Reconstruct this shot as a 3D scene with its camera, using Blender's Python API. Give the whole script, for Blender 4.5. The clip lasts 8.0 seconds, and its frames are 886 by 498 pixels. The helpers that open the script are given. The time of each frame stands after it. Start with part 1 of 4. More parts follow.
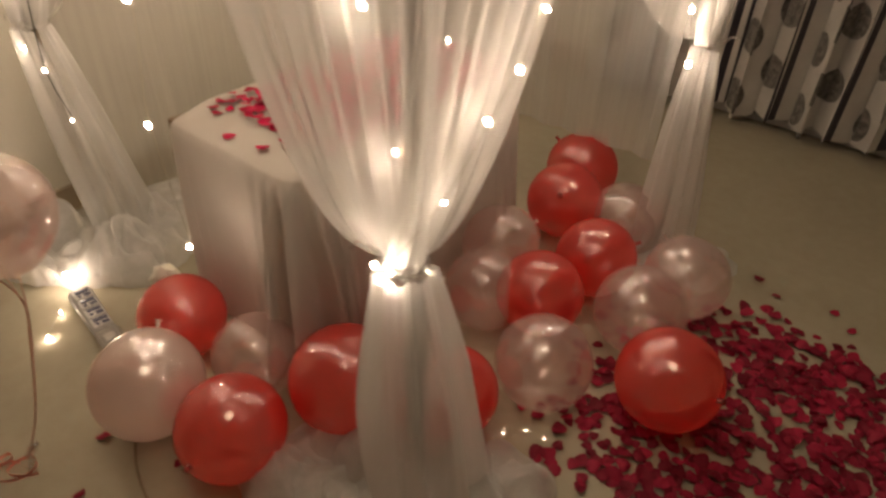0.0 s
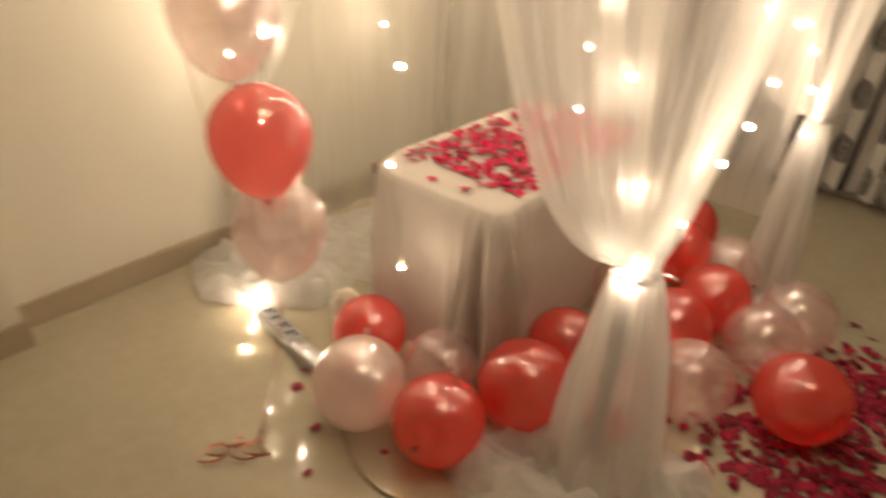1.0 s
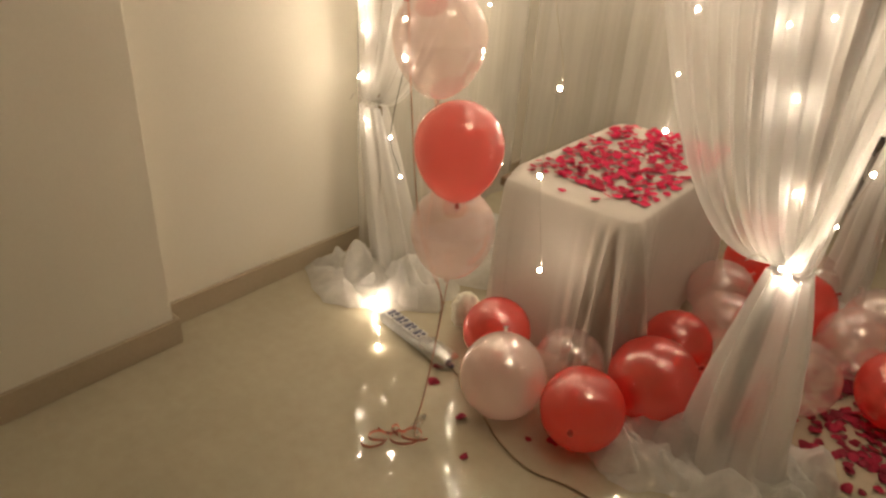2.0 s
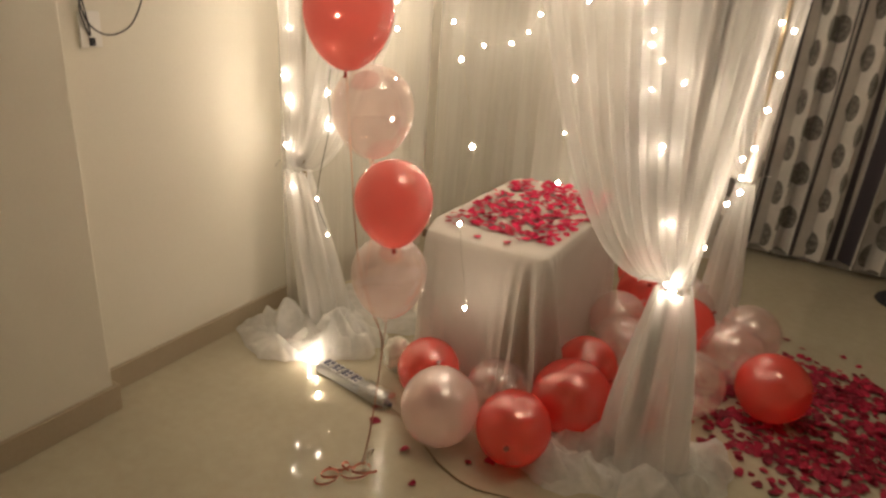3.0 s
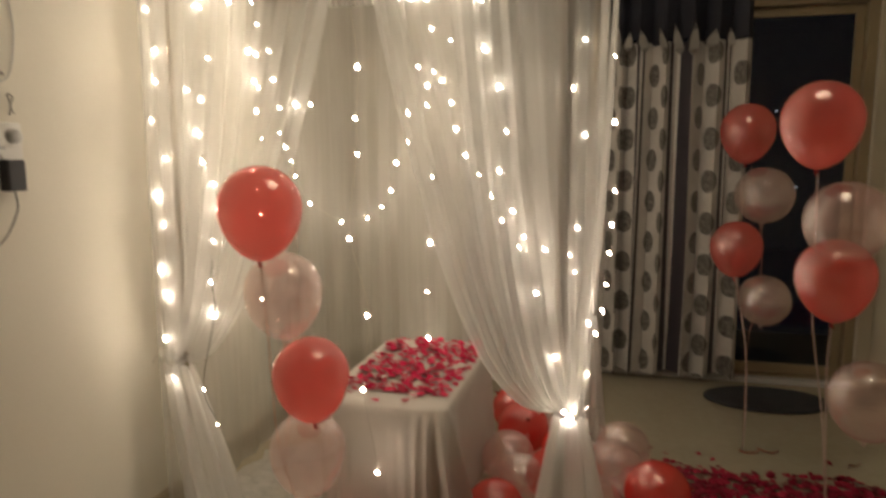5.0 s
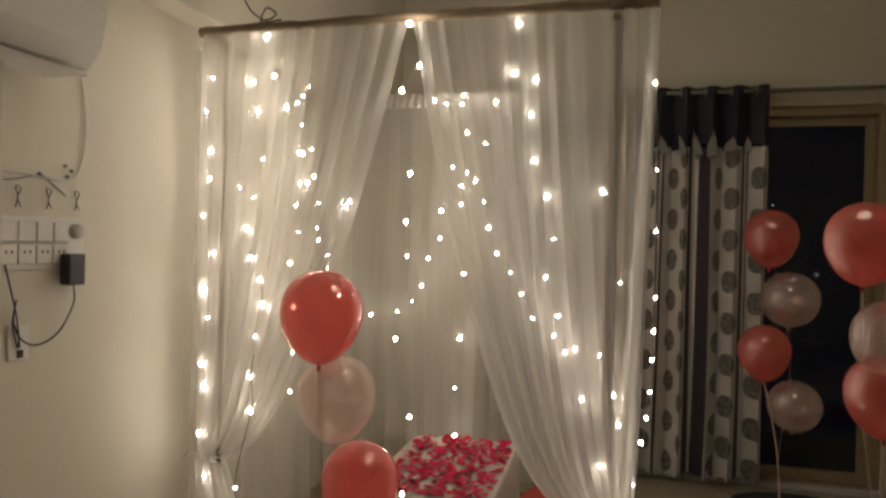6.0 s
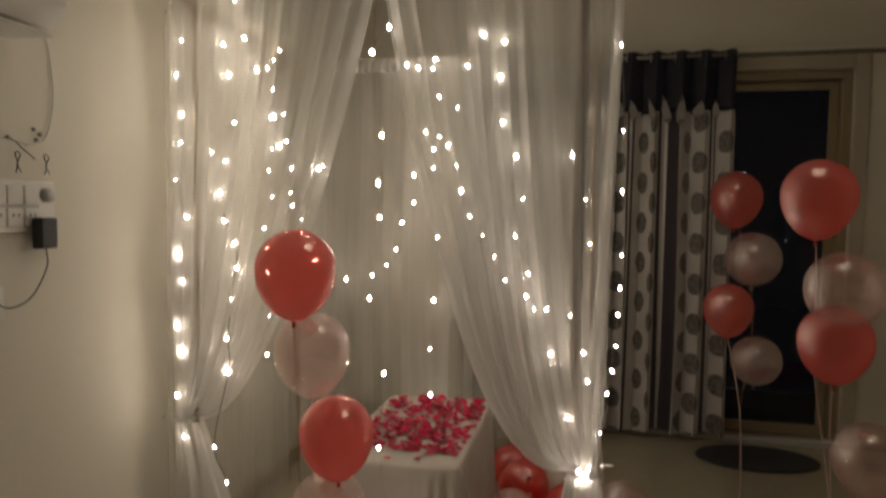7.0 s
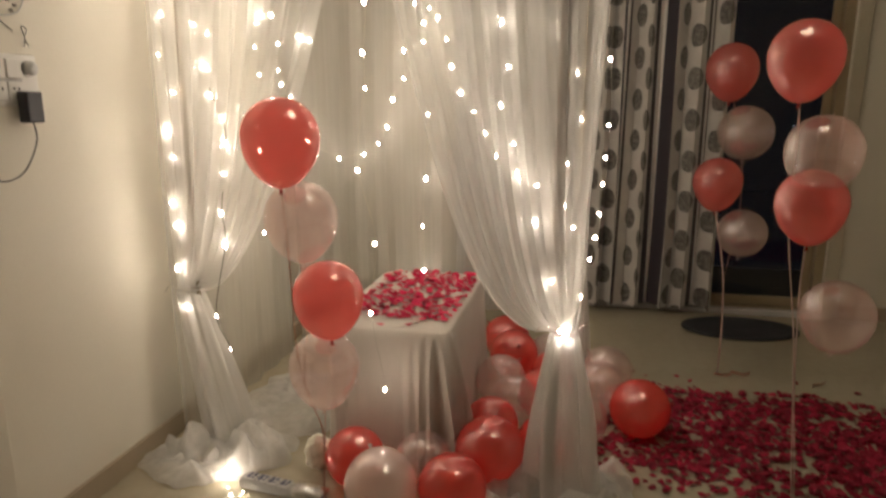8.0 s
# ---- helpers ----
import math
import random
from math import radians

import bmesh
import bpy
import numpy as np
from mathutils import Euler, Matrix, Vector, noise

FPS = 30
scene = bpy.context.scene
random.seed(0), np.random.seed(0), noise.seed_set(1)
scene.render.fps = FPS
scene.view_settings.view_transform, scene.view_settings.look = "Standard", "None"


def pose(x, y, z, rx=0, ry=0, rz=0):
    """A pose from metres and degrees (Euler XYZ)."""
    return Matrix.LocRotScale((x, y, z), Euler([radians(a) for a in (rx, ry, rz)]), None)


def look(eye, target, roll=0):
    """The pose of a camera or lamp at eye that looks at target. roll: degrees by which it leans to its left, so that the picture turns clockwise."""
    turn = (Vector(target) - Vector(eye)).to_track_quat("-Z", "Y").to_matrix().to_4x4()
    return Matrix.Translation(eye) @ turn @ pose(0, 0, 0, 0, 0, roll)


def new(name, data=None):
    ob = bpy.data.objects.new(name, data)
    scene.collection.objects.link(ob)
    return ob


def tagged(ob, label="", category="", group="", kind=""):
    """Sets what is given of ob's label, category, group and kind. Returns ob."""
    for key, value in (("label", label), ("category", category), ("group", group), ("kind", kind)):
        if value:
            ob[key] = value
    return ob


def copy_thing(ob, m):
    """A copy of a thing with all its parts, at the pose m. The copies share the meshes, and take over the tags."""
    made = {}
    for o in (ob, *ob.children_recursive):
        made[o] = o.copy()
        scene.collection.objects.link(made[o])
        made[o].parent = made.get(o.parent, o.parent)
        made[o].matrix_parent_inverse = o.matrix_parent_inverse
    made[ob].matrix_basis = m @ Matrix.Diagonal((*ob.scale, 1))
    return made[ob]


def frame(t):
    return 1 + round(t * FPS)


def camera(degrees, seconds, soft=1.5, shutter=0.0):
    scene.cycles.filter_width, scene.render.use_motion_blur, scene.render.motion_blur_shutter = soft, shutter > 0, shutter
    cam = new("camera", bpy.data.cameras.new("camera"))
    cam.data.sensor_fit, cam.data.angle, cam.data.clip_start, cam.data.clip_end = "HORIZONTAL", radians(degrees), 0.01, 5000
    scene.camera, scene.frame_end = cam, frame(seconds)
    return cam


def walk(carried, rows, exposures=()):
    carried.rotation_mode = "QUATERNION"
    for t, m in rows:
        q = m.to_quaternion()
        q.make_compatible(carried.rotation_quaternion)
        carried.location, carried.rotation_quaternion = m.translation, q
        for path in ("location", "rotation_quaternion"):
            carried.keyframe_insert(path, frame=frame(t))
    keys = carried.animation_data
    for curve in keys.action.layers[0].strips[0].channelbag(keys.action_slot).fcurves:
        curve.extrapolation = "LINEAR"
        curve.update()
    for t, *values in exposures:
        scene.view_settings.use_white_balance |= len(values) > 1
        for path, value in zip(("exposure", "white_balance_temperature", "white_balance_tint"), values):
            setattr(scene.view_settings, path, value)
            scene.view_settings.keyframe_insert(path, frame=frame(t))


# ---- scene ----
cam = camera(67.8, 8.0, 2.6, 0.5)
PATH = [
    (0, (-0.003, 0.358, 1.147), (-0.996, 1.617, -0.048), 1.6),
    (0.5, (-0.099, 0.136, 1.178), (-1.048, 1.516, 0.084), 2.8),
    (1, (-0.132, -0.103, 1.199), (-1.223, 1.227, 0.18), 3.2),
    (1.2, (-0.159, -0.196, 1.209), (-1.352, 1.069, 0.221), 2.6),
    (2.3, (-0.342, -0.543, 1.211), (-1.372, 0.925, 0.324), 4.7),
    (2.5, (-0.329, -0.583, 1.215), (-1.319, 0.952, 0.401), 4.9),
    (3, (-0.277, -0.686, 1.236), (-1.18, 0.932, 0.483), 4.1),
    (3.5, (-0.234, -0.778, 1.246), (-1.061, 0.916, 0.579), 2.6),
    (4, (-0.24, -0.806, 1.259), (-0.896, 0.991, 0.677), 1.6),
    (4.5, (-0.282, -0.832, 1.255), (-0.749, 1.05, 0.765), -0.2),
    (5, (-0.412, -0.889, 1.274), (-0.894, 1.033, 1.005), -0.2),
    (5.2, (-0.464, -0.904, 1.293), (-0.983, 1.014, 1.063), 0.1),
    (6.3, (-0.542, -0.962, 1.335), (-0.982, 0.989, 1.356), 1.7),
    (6.5, (-0.542, -0.969, 1.333), (-0.947, 0.99, 1.357), 1.5),
    (7, (-0.517, -0.985, 1.305), (-0.93, 0.968, 1.196), 0.8),
    (7.5, (-0.482, -1.003, 1.293), (-0.917, 0.925, 0.991), 0.8),
    (8, (-0.461, -1.02, 1.249), (-0.871, 0.889, 0.815), 0.0),
]
EXPOSURES = [(0.0, -0.31, 6900, 17), (0.5, 0.44, 6850, 16), (1.0, 0.42, 7100, 13), (1.2, 0.38, 7100, 12), (2.5, 0.01, 6600, 11), (3.5, 0.04, 6550, 11), (4.0, 0.09, 6450, 11), (4.5, 0.22, 6450, 10), (4.8, -0.12, 6400, 10),
             (5.0, -0.49, 6400, 10), (5.2, -0.58, 6350, 10), (6.3, -0.96, 6200, 10), (6.7, -1.01, 6200, 10), (7.0, -1.18, 6200, 10), (7.5, -0.59, 6200, 11), (8.0, -0.29, 6200, 11)]
walk(cam, [(t, look(eye, target, roll)) for t, eye, target, roll in PATH], EXPOSURES)

# ---- world and general light ----
world = bpy.data.worlds.new("night")
scene.world = world
world.use_nodes = True
world.node_tree.nodes["Background"].inputs[0].default_value = (0.012, 0.016, 0.03, 1)
world.node_tree.nodes["Background"].inputs[1].default_value = 0.12
BULB = 400.0      # radiance of one fairy-light bulb
FILL = 26.0       # radiance of the added square fill lamp at the ceiling over the room

# ---- helpers for building ----


def part(name, bm, material, parent=None, label="", smooth=True):
    me = bpy.data.meshes.new(name)
    bm.to_mesh(me)
    bm.free()
    if smooth:
        me.polygons.foreach_set("use_smooth", [True] * len(me.polygons))
    for m in material if isinstance(material, (list, tuple)) else (material,):
        me.materials.append(m)
    ob = new(name, me)
    if parent is not None:
        ob.parent = parent
    if label:
        ob["label"] = label
    return ob


def thing(name, loc=(0, 0, 0), rz=0.0, **tags):
    ob = new(name)
    ob.empty_display_size = 0.05
    ob.matrix_basis = pose(*loc, 0, 0, rz)
    return tagged(ob, **tags)


def single(name, bm, material, smooth=True, **tags):
    return tagged(part(name, bm, material, None, "", smooth), **tags)


def box(bm, x0, x1, y0, y1, z0, z1, bevel=0.0, seg=2):
    r = bmesh.ops.create_cube(bm, size=1.0, matrix=Matrix.LocRotScale(
        ((x0 + x1) / 2, (y0 + y1) / 2, (z0 + z1) / 2), None, (x1 - x0, y1 - y0, z1 - z0)))
    if bevel:
        edges = {e for v in r["verts"] for e in v.link_edges}
        bmesh.ops.bevel(bm, geom=list(edges), offset=bevel, segments=seg, profile=0.5, affect="EDGES")
    return bm


def boxes(*specs, bevel=0.0):
    bm = bmesh.new()
    for s in specs:
        box(bm, *s, bevel=bevel)
    return bm


def lathe(bm, profile, seg=24, m=None):
    rings = []
    for r, z in profile:
        if r < 1e-6:
            rings.append([bm.verts.new((0, 0, z))])
        else:
            rings.append([bm.verts.new((r * math.cos(2 * math.pi * k / seg), r * math.sin(2 * math.pi * k / seg), z)) for k in range(seg)])
    for a, b in zip(rings, rings[1:]):
        for k in range(seg):
            j = (k + 1) % seg
            f = [a[k % len(a)], a[j % len(a)], b[j % len(b)], b[k % len(b)]]
            f = list(dict.fromkeys(f))
            if len(f) > 2:
                bm.faces.new(f)
    if m is not None:
        bmesh.ops.transform(bm, matrix=m, verts=[v for ring in rings for v in ring])
    return bm


def tube(bm, pts, radius, seg=6, cap=True):
    pts = [Vector(p) for p in pts]
    rings, up = [], None
    for i, p in enumerate(pts):
        d = (pts[min(i + 1, len(pts) - 1)] - pts[max(i - 1, 0)]).normalized()
        if up is None:
            up = d.orthogonal().normalized()
        up = (up - d * up.dot(d)).normalized()
        side = d.cross(up)
        r = radius(i / (len(pts) - 1)) if callable(radius) else radius
        rings.append([bm.verts.new(p + (up * math.cos(2 * math.pi * k / seg) + side * math.sin(2 * math.pi * k / seg)) * r) for k in range(seg)])
    for a, b in zip(rings, rings[1:]):
        for k in range(seg):
            bm.faces.new((a[k], a[(k + 1) % seg], b[(k + 1) % seg], b[k]))
    if cap:
        bm.faces.new(rings[0][::-1])
        bm.faces.new(rings[-1])
    return bm


def spline(ctrl, n=8):
    """Points of a Catmull-Rom curve through ctrl."""
    c = [Vector(p) for p in ctrl]
    c = [c[0] * 2 - c[1]] + c + [c[-1] * 2 - c[-2]]
    out = []
    for i in range(1, len(c) - 2):
        for k in range(n):
            t = k / n
            a, b, d, e = c[i - 1], c[i], c[i + 1], c[i + 2]
            out.append(0.5 * (2 * b + (d - a) * t + (2 * a - 5 * b + 4 * d - e) * t * t + (3 * b - a - 3 * d + e) * t ** 3))
    out.append(c[-2])
    return out


def grid(bm, rows, uvs=None, close=False):
    """A sheet of quads from rows of points; uvs in the same layout."""
    vs = [[bm.verts.new(p) for p in row] for row in rows]
    layer = bm.loops.layers.uv.verify() if uvs else None
    for i in range(len(vs) - 1):
        n = len(vs[i])
        for j in range(n if close else n - 1):
            k = (j + 1) % n
            f = bm.faces.new((vs[i][j], vs[i][k], vs[i + 1][k], vs[i + 1][j]))
            if layer:
                for loop, (a, b) in zip(f.loops, ((i, j), (i, k), (i + 1, k), (i + 1, j))):
                    loop[layer].uv = uvs[a][b]
    return vs


def wob(a, b=0.0, c=0.0):
    return noise.noise((a, b, c))


# ---- materials ----


class Mat:
    def __init__(self, name):
        self.m = bpy.data.materials.new(name)
        self.m.use_nodes = True
        self.t = self.m.node_tree
        self.b = self.t.nodes["Principled BSDF"]
        self.out = self.t.nodes["Material Output"]

    def n(self, kind, **inputs):
        node = self.t.nodes.new(kind)
        for k, v in inputs.items():
            if k in ("operation", "blend_type", "data_type", "wave_type", "bands_direction", "feature"):
                if k == "operation":
                    node.operation = v
                elif k == "feature":
                    node.feature = v
                elif k == "bands_direction":
                    node.bands_direction = v
                elif k == "data_type":
                    node.data_type = v
                else:
                    node.blend_type = v
            else:
                self.set(node.inputs[int(k[1:]) if k[0] == "i" and k[1:].isdigit() else k.replace("_", " ")], v)
        return node

    def set(self, socket, v):
        if isinstance(v, bpy.types.NodeSocket):
            self.t.links.new(v, socket)
        else:
            socket.default_value = v

    def base(self, **kw):
        for k, v in kw.items():
            self.set(self.b.inputs[k.replace("_", " ")], v)

    def ramp(self, fac, stops):
        node = self.t.nodes.new("ShaderNodeValToRGB")
        el = node.color_ramp.elements
        while len(el) < len(stops):
            el.new(0.5)
        for e, (p, c) in zip(el, stops):
            e.position, e.color = p, (*c, 1)
        self.t.links.new(fac, node.inputs[0])
        return node.outputs[0]

    def noise(self, scale, detail=4.0, rough=0.5, coord="Object", stretch=None):
        co = self.n("ShaderNodeTexCoord").outputs[coord]
        if stretch:
            co = self.n("ShaderNodeMapping", Vector=co, Scale=stretch).outputs[0]
        return self.n("ShaderNodeTexNoise", Vector=co, Scale=scale, Detail=detail, Roughness=rough).outputs[0]

    def bump(self, height, strength, distance=0.002):
        self.set(self.b.inputs["Normal"], self.n("ShaderNodeBump", Height=height, Strength=strength, Distance=distance).outputs[0])

    def math(self, op, a, b=0.0, c=0.0):
        return self.n("ShaderNodeMath", operation=op, i0=a, i1=b, i2=c).outputs[0]


def two_scale(name, dark, light, rough, big=1.5, fine=60.0, bump=0.1, metallic=0.0, stretch=None):
    m = Mat(name)
    a, b = m.noise(big, 5, 0.55, stretch=stretch), m.noise(fine, 3, 0.6, stretch=stretch)
    mix = m.math("ADD", m.math("MULTIPLY", a, 0.65), m.math("MULTIPLY", b, 0.35))
    m.base(Base_Color=m.ramp(mix, ((0.3, dark), (0.7, light))), Roughness=m.ramp(b, ((0.3, (rough * 0.85,) * 3), (0.7, (min(1, rough * 1.15),) * 3))), Metallic=metallic)
    m.bump(b, bump)
    return m.m


WALL = two_scale("cream_wall_paint", (0.67, 0.636, 0.540), (0.74, 0.704, 0.605), 0.55, 0.9, 140, 0.12)
CEIL = two_scale("white_ceiling_paint", (0.70, 0.68, 0.61), (0.76, 0.74, 0.67), 0.8, 0.7, 120, 0.1)
SKIRT = two_scale("brown_skirting_tile", (0.36, 0.295, 0.205), (0.43, 0.36, 0.26), 0.35, 3, 90, 0.05)
TRIM = two_scale("beige_painted_frame", (0.47, 0.43, 0.33), (0.56, 0.51, 0.40), 0.4, 2, 80, 0.05)
BRASS = two_scale("tan_aluminium", (0.34, 0.28, 0.18), (0.42, 0.35, 0.24), 0.35, 2, 80, 0.03, 0.4)
WHITE = two_scale("white_plastic", (0.72, 0.71, 0.67), (0.80, 0.79, 0.75), 0.35, 4, 90, 0.03)
GREYP = two_scale("pale_grey_plastic", (0.48, 0.48, 0.47), (0.58, 0.58, 0.56), 0.35, 6, 120, 0.03)
PALEP = two_scale("pale_socket_plastic", (0.62, 0.62, 0.60), (0.70, 0.70, 0.68), 0.35, 6, 120, 0.03)
STRIPG = two_scale("grey_strip_plastic", (0.33, 0.325, 0.31), (0.42, 0.415, 0.40), 0.3, 6, 120, 0.03)
NAVYP = two_scale("navy_plastic", (0.06, 0.065, 0.12), (0.09, 0.095, 0.16), 0.35, 6, 120, 0.03)
BLACK = two_scale("black_plastic", (0.012, 0.012, 0.016), (0.024, 0.024, 0.03), 0.4, 6, 120, 0.05)
WIRE = two_scale("dark_green_wire", (0.02, 0.022, 0.015), (0.04, 0.042, 0.03), 0.45, 9, 120, 0.03)
STEEL = two_scale("brushed_steel", (0.30, 0.28, 0.25), (0.38, 0.36, 0.32), 0.32, 3, 120, 0.03, 0.9)
WRAP = two_scale("brown_wrapped_fabric", (0.20, 0.155, 0.10), (0.31, 0.245, 0.165), 0.9, 14, 160, 0.6)
POSTW = two_scale("dark_wrapped_fabric", (0.085, 0.055, 0.033), (0.14, 0.095, 0.06), 0.9, 14, 160, 0.6)
PALEW = two_scale("clear_wire", (0.30, 0.28, 0.22), (0.4, 0.37, 0.3), 0.35, 9, 120, 0.03)
MATM = two_scale("charcoal_rubber_mat", (0.022, 0.024, 0.028), (0.045, 0.048, 0.055), 0.75, 9, 220, 0.8)
CLOTH = two_scale("white_table_linen", (0.50, 0.455, 0.40), (0.57, 0.525, 0.465), 0.8, 6, 420, 0.25)
PAPER = two_scale("crumpled_white_paper", (0.76, 0.73, 0.62), (0.84, 0.81, 0.70), 0.8, 12, 160, 0.3)
WOOD = two_scale("brown_table_wood", (0.12, 0.07, 0.035), (0.2, 0.12, 0.06), 0.5, 3, 60, 0.2, 0.0, (1, 8, 1))


def floor_material():
    m = Mat("polished_beige_tile")
    a, b, c = m.noise(2.2, 6, 0.6), m.noise(26, 4, 0.6), m.noise(0.7, 2, 0.5)
    mix = m.math("ADD", m.math("MULTIPLY", a, 0.6), m.math("MULTIPLY", b, 0.4))
    m.base(Base_Color=m.ramp(mix, ((0.3, (0.375, 0.335, 0.245)), (0.7, (0.455, 0.415, 0.31)))),
           Roughness=m.ramp(m.math("ADD", m.math("MULTIPLY", c, 0.7), m.math("MULTIPLY", b, 0.3)), ((0.3, (0.03,) * 3), (0.72, (0.085,) * 3))),
           Specular_IOR_Level=0.5)
    m.bump(a, 0.02, 0.004)
    return m.m


FLOOR = floor_material()


def latex(name, colour, clear, through_light, gloss=0.26, pearl=0.05, tint=None, coat=0.09):
    """Balloon skin: glossy, lets some light through, and partly clear."""
    m = Mat(name)
    f = m.noise(3, 2, 0.4)
    dark = tuple(v * 0.97 for v in colour)
    col = m.ramp(f, ((0.3, dark), (0.7, colour)))
    m.base(Base_Color=col, Roughness=m.ramp(f, ((0.3, (gloss * 0.96,) * 3), (0.7, (gloss * 1.04,) * 3))), Specular_IOR_Level=0.2)
    tr = m.n("ShaderNodeBsdfTranslucent", Color=col).outputs[0]
    mix = m.n("ShaderNodeMixShader", i0=through_light, i1=m.b.outputs[0], i2=tr).outputs[0]
    if clear:
        cl = m.n("ShaderNodeBsdfTransparent", Color=(*(tint or [0.6 + 0.4 * v for v in colour]), 1)).outputs[0]
        mix = m.n("ShaderNodeMixShader", i0=clear, i1=mix, i2=cl).outputs[0]
    # the outer gloss: a sharp coat over a pearly sheen
    facing = m.n("ShaderNodeLayerWeight", Blend=0.5).outputs["Facing"]
    fr = m.math("ADD", coat, m.math("MULTIPLY", m.math("POWER", facing, 4.0), 0.45))
    sharp = m.n("ShaderNodeBsdfGlossy", Color=(1, 0.97, 0.94, 1), Roughness=0.125).outputs[0]
    sheen = m.n("ShaderNodeBsdfGlossy", Color=(*[0.5 + 0.5 * v for v in colour], 1), Roughness=gloss).outputs[0]
    mix = m.n("ShaderNodeMixShader", i0=pearl, i1=mix, i2=sheen).outputs[0]
    mix = m.n("ShaderNodeMixShader", i0=fr, i1=mix, i2=sharp).outputs[0]
    m.set(m.out.inputs[0], mix)
    return m.m


RED = latex("red_latex", (0.98, 0.125, 0.105), 0.22, 0.66, 0.19, 0.09, (0.98, 0.38, 0.34))
# paler copy of the red for floating balloons: light from behind put into colour
CORAL = latex("backlit_red_latex", (0.98, 0.26, 0.25), 0.40, 0.74, 0.20, 0.11, (0.99, 0.57, 0.53))
REDK = latex("dark_red_latex", (0.35, 0.02, 0.018), 0.0, 0.1)
PINK = latex("pale_pink_pearl_latex", (0.93, 0.735, 0.71), 0.69, 0.60, 0.20, 0.10, (0.99, 0.93, 0.91))
PEARL = latex("white_pink_pearl_latex", (0.97, 0.80, 0.76), 0.34, 0.62, 0.20, 0.22, (1.0, 0.93, 0.91), 0.16)


def sheer(name, cover, colour=(0.90, 0.89, 0.86), pleated=True, vary=0.28, gather=0.0):
    """Net fabric: threads that scatter light, with clear gaps between them."""
    m = Mat(name)
    a = m.noise(7, 3, 0.5, "UV", (6, 0.4, 1)) if pleated else m.noise(24, 4, 0.55)
    b = m.noise(300, 2, 0.5)
    d = m.n("ShaderNodeBsdfDiffuse", Color=(*colour, 1)).outputs[0]
    t = m.n("ShaderNodeBsdfTranslucent", Color=(*colour, 1)).outputs[0]
    cloth = m.n("ShaderNodeMixShader", i0=0.5, i1=d, i2=t).outputs[0]
    f = m.math("ADD", m.math("MULTIPLY", a, vary), m.math("ADD", m.math("MULTIPLY", b, 0.04), cover - 0.02 - vary / 2))
    if gather:
        # threads crowd together towards the tie
        down = m.n("ShaderNodeSeparateXYZ", Vector=m.n("ShaderNodeTexCoord").outputs["UV"]).outputs[1]
        f = m.math("ADD", f, m.math("MULTIPLY", m.math("POWER", m.math("DIVIDE", down, 1.4), 2.5), gather))
    clear = m.n("ShaderNodeBsdfTransparent").outputs[0]
    m.set(m.out.inputs[0], m.n("ShaderNodeMixShader", i0=f, i1=clear, i2=cloth).outputs[0])
    return m.m


NET = sheer("white_net", 0.30, vary=0.08, gather=0.32)
NETTHIN = sheer("thin_white_net", 0.36, (0.90, 0.88, 0.83), True, 0.10)
NETFULL = sheer("white_net_gathered", 0.60, (0.86, 0.85, 0.82), vary=0.16)
NETPOOL = sheer("white_net_heap", 0.52, (0.88, 0.87, 0.84), False)


def petal_material(name, dark, light):
    m = Mat(name)
    r = m.n("ShaderNodeNewGeometry").outputs["Random Per Island"]
    f = m.noise(90, 3, 0.5)
    mix = m.math("ADD", m.math("MULTIPLY", r, 0.75), m.math("MULTIPLY", f, 0.25))
    m.base(Base_Color=m.ramp(mix, ((0.1, dark), (0.85, light))), Roughness=0.65, Specular_IOR_Level=0.25)
    m.bump(f, 0.3)
    return m.m


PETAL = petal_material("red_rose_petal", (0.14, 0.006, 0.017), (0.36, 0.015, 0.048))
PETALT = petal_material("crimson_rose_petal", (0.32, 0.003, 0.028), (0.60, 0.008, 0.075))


def bulb_material():
    m = Mat("warm_white_led")
    m.base(Base_Color=(0.9, 0.85, 0.7, 1), Emission_Color=(1.0, 0.83, 0.645, 1), Emission_Strength=BULB)
    return m.m


LED = bulb_material()


def clear_plastic():
    m = Mat("clear_plastic_film")
    g = m.n("ShaderNodeBsdfGlossy", Color=(0.9, 0.9, 0.9, 1), Roughness=0.12).outputs[0]
    c = m.n("ShaderNodeBsdfTransparent").outputs[0]
    m.set(m.out.inputs[0], m.n("ShaderNodeMixShader", i0=0.35, i1=c, i2=g).outputs[0])
    return m.m


FILM = clear_plastic()


def glass_material():
    m = Mat("window_glass")
    m.base(Base_Color=(0.9, 0.95, 0.95, 1), Roughness=0.02, Transmission_Weight=1.0, IOR=1.45)
    return m.m


GLASS = glass_material()


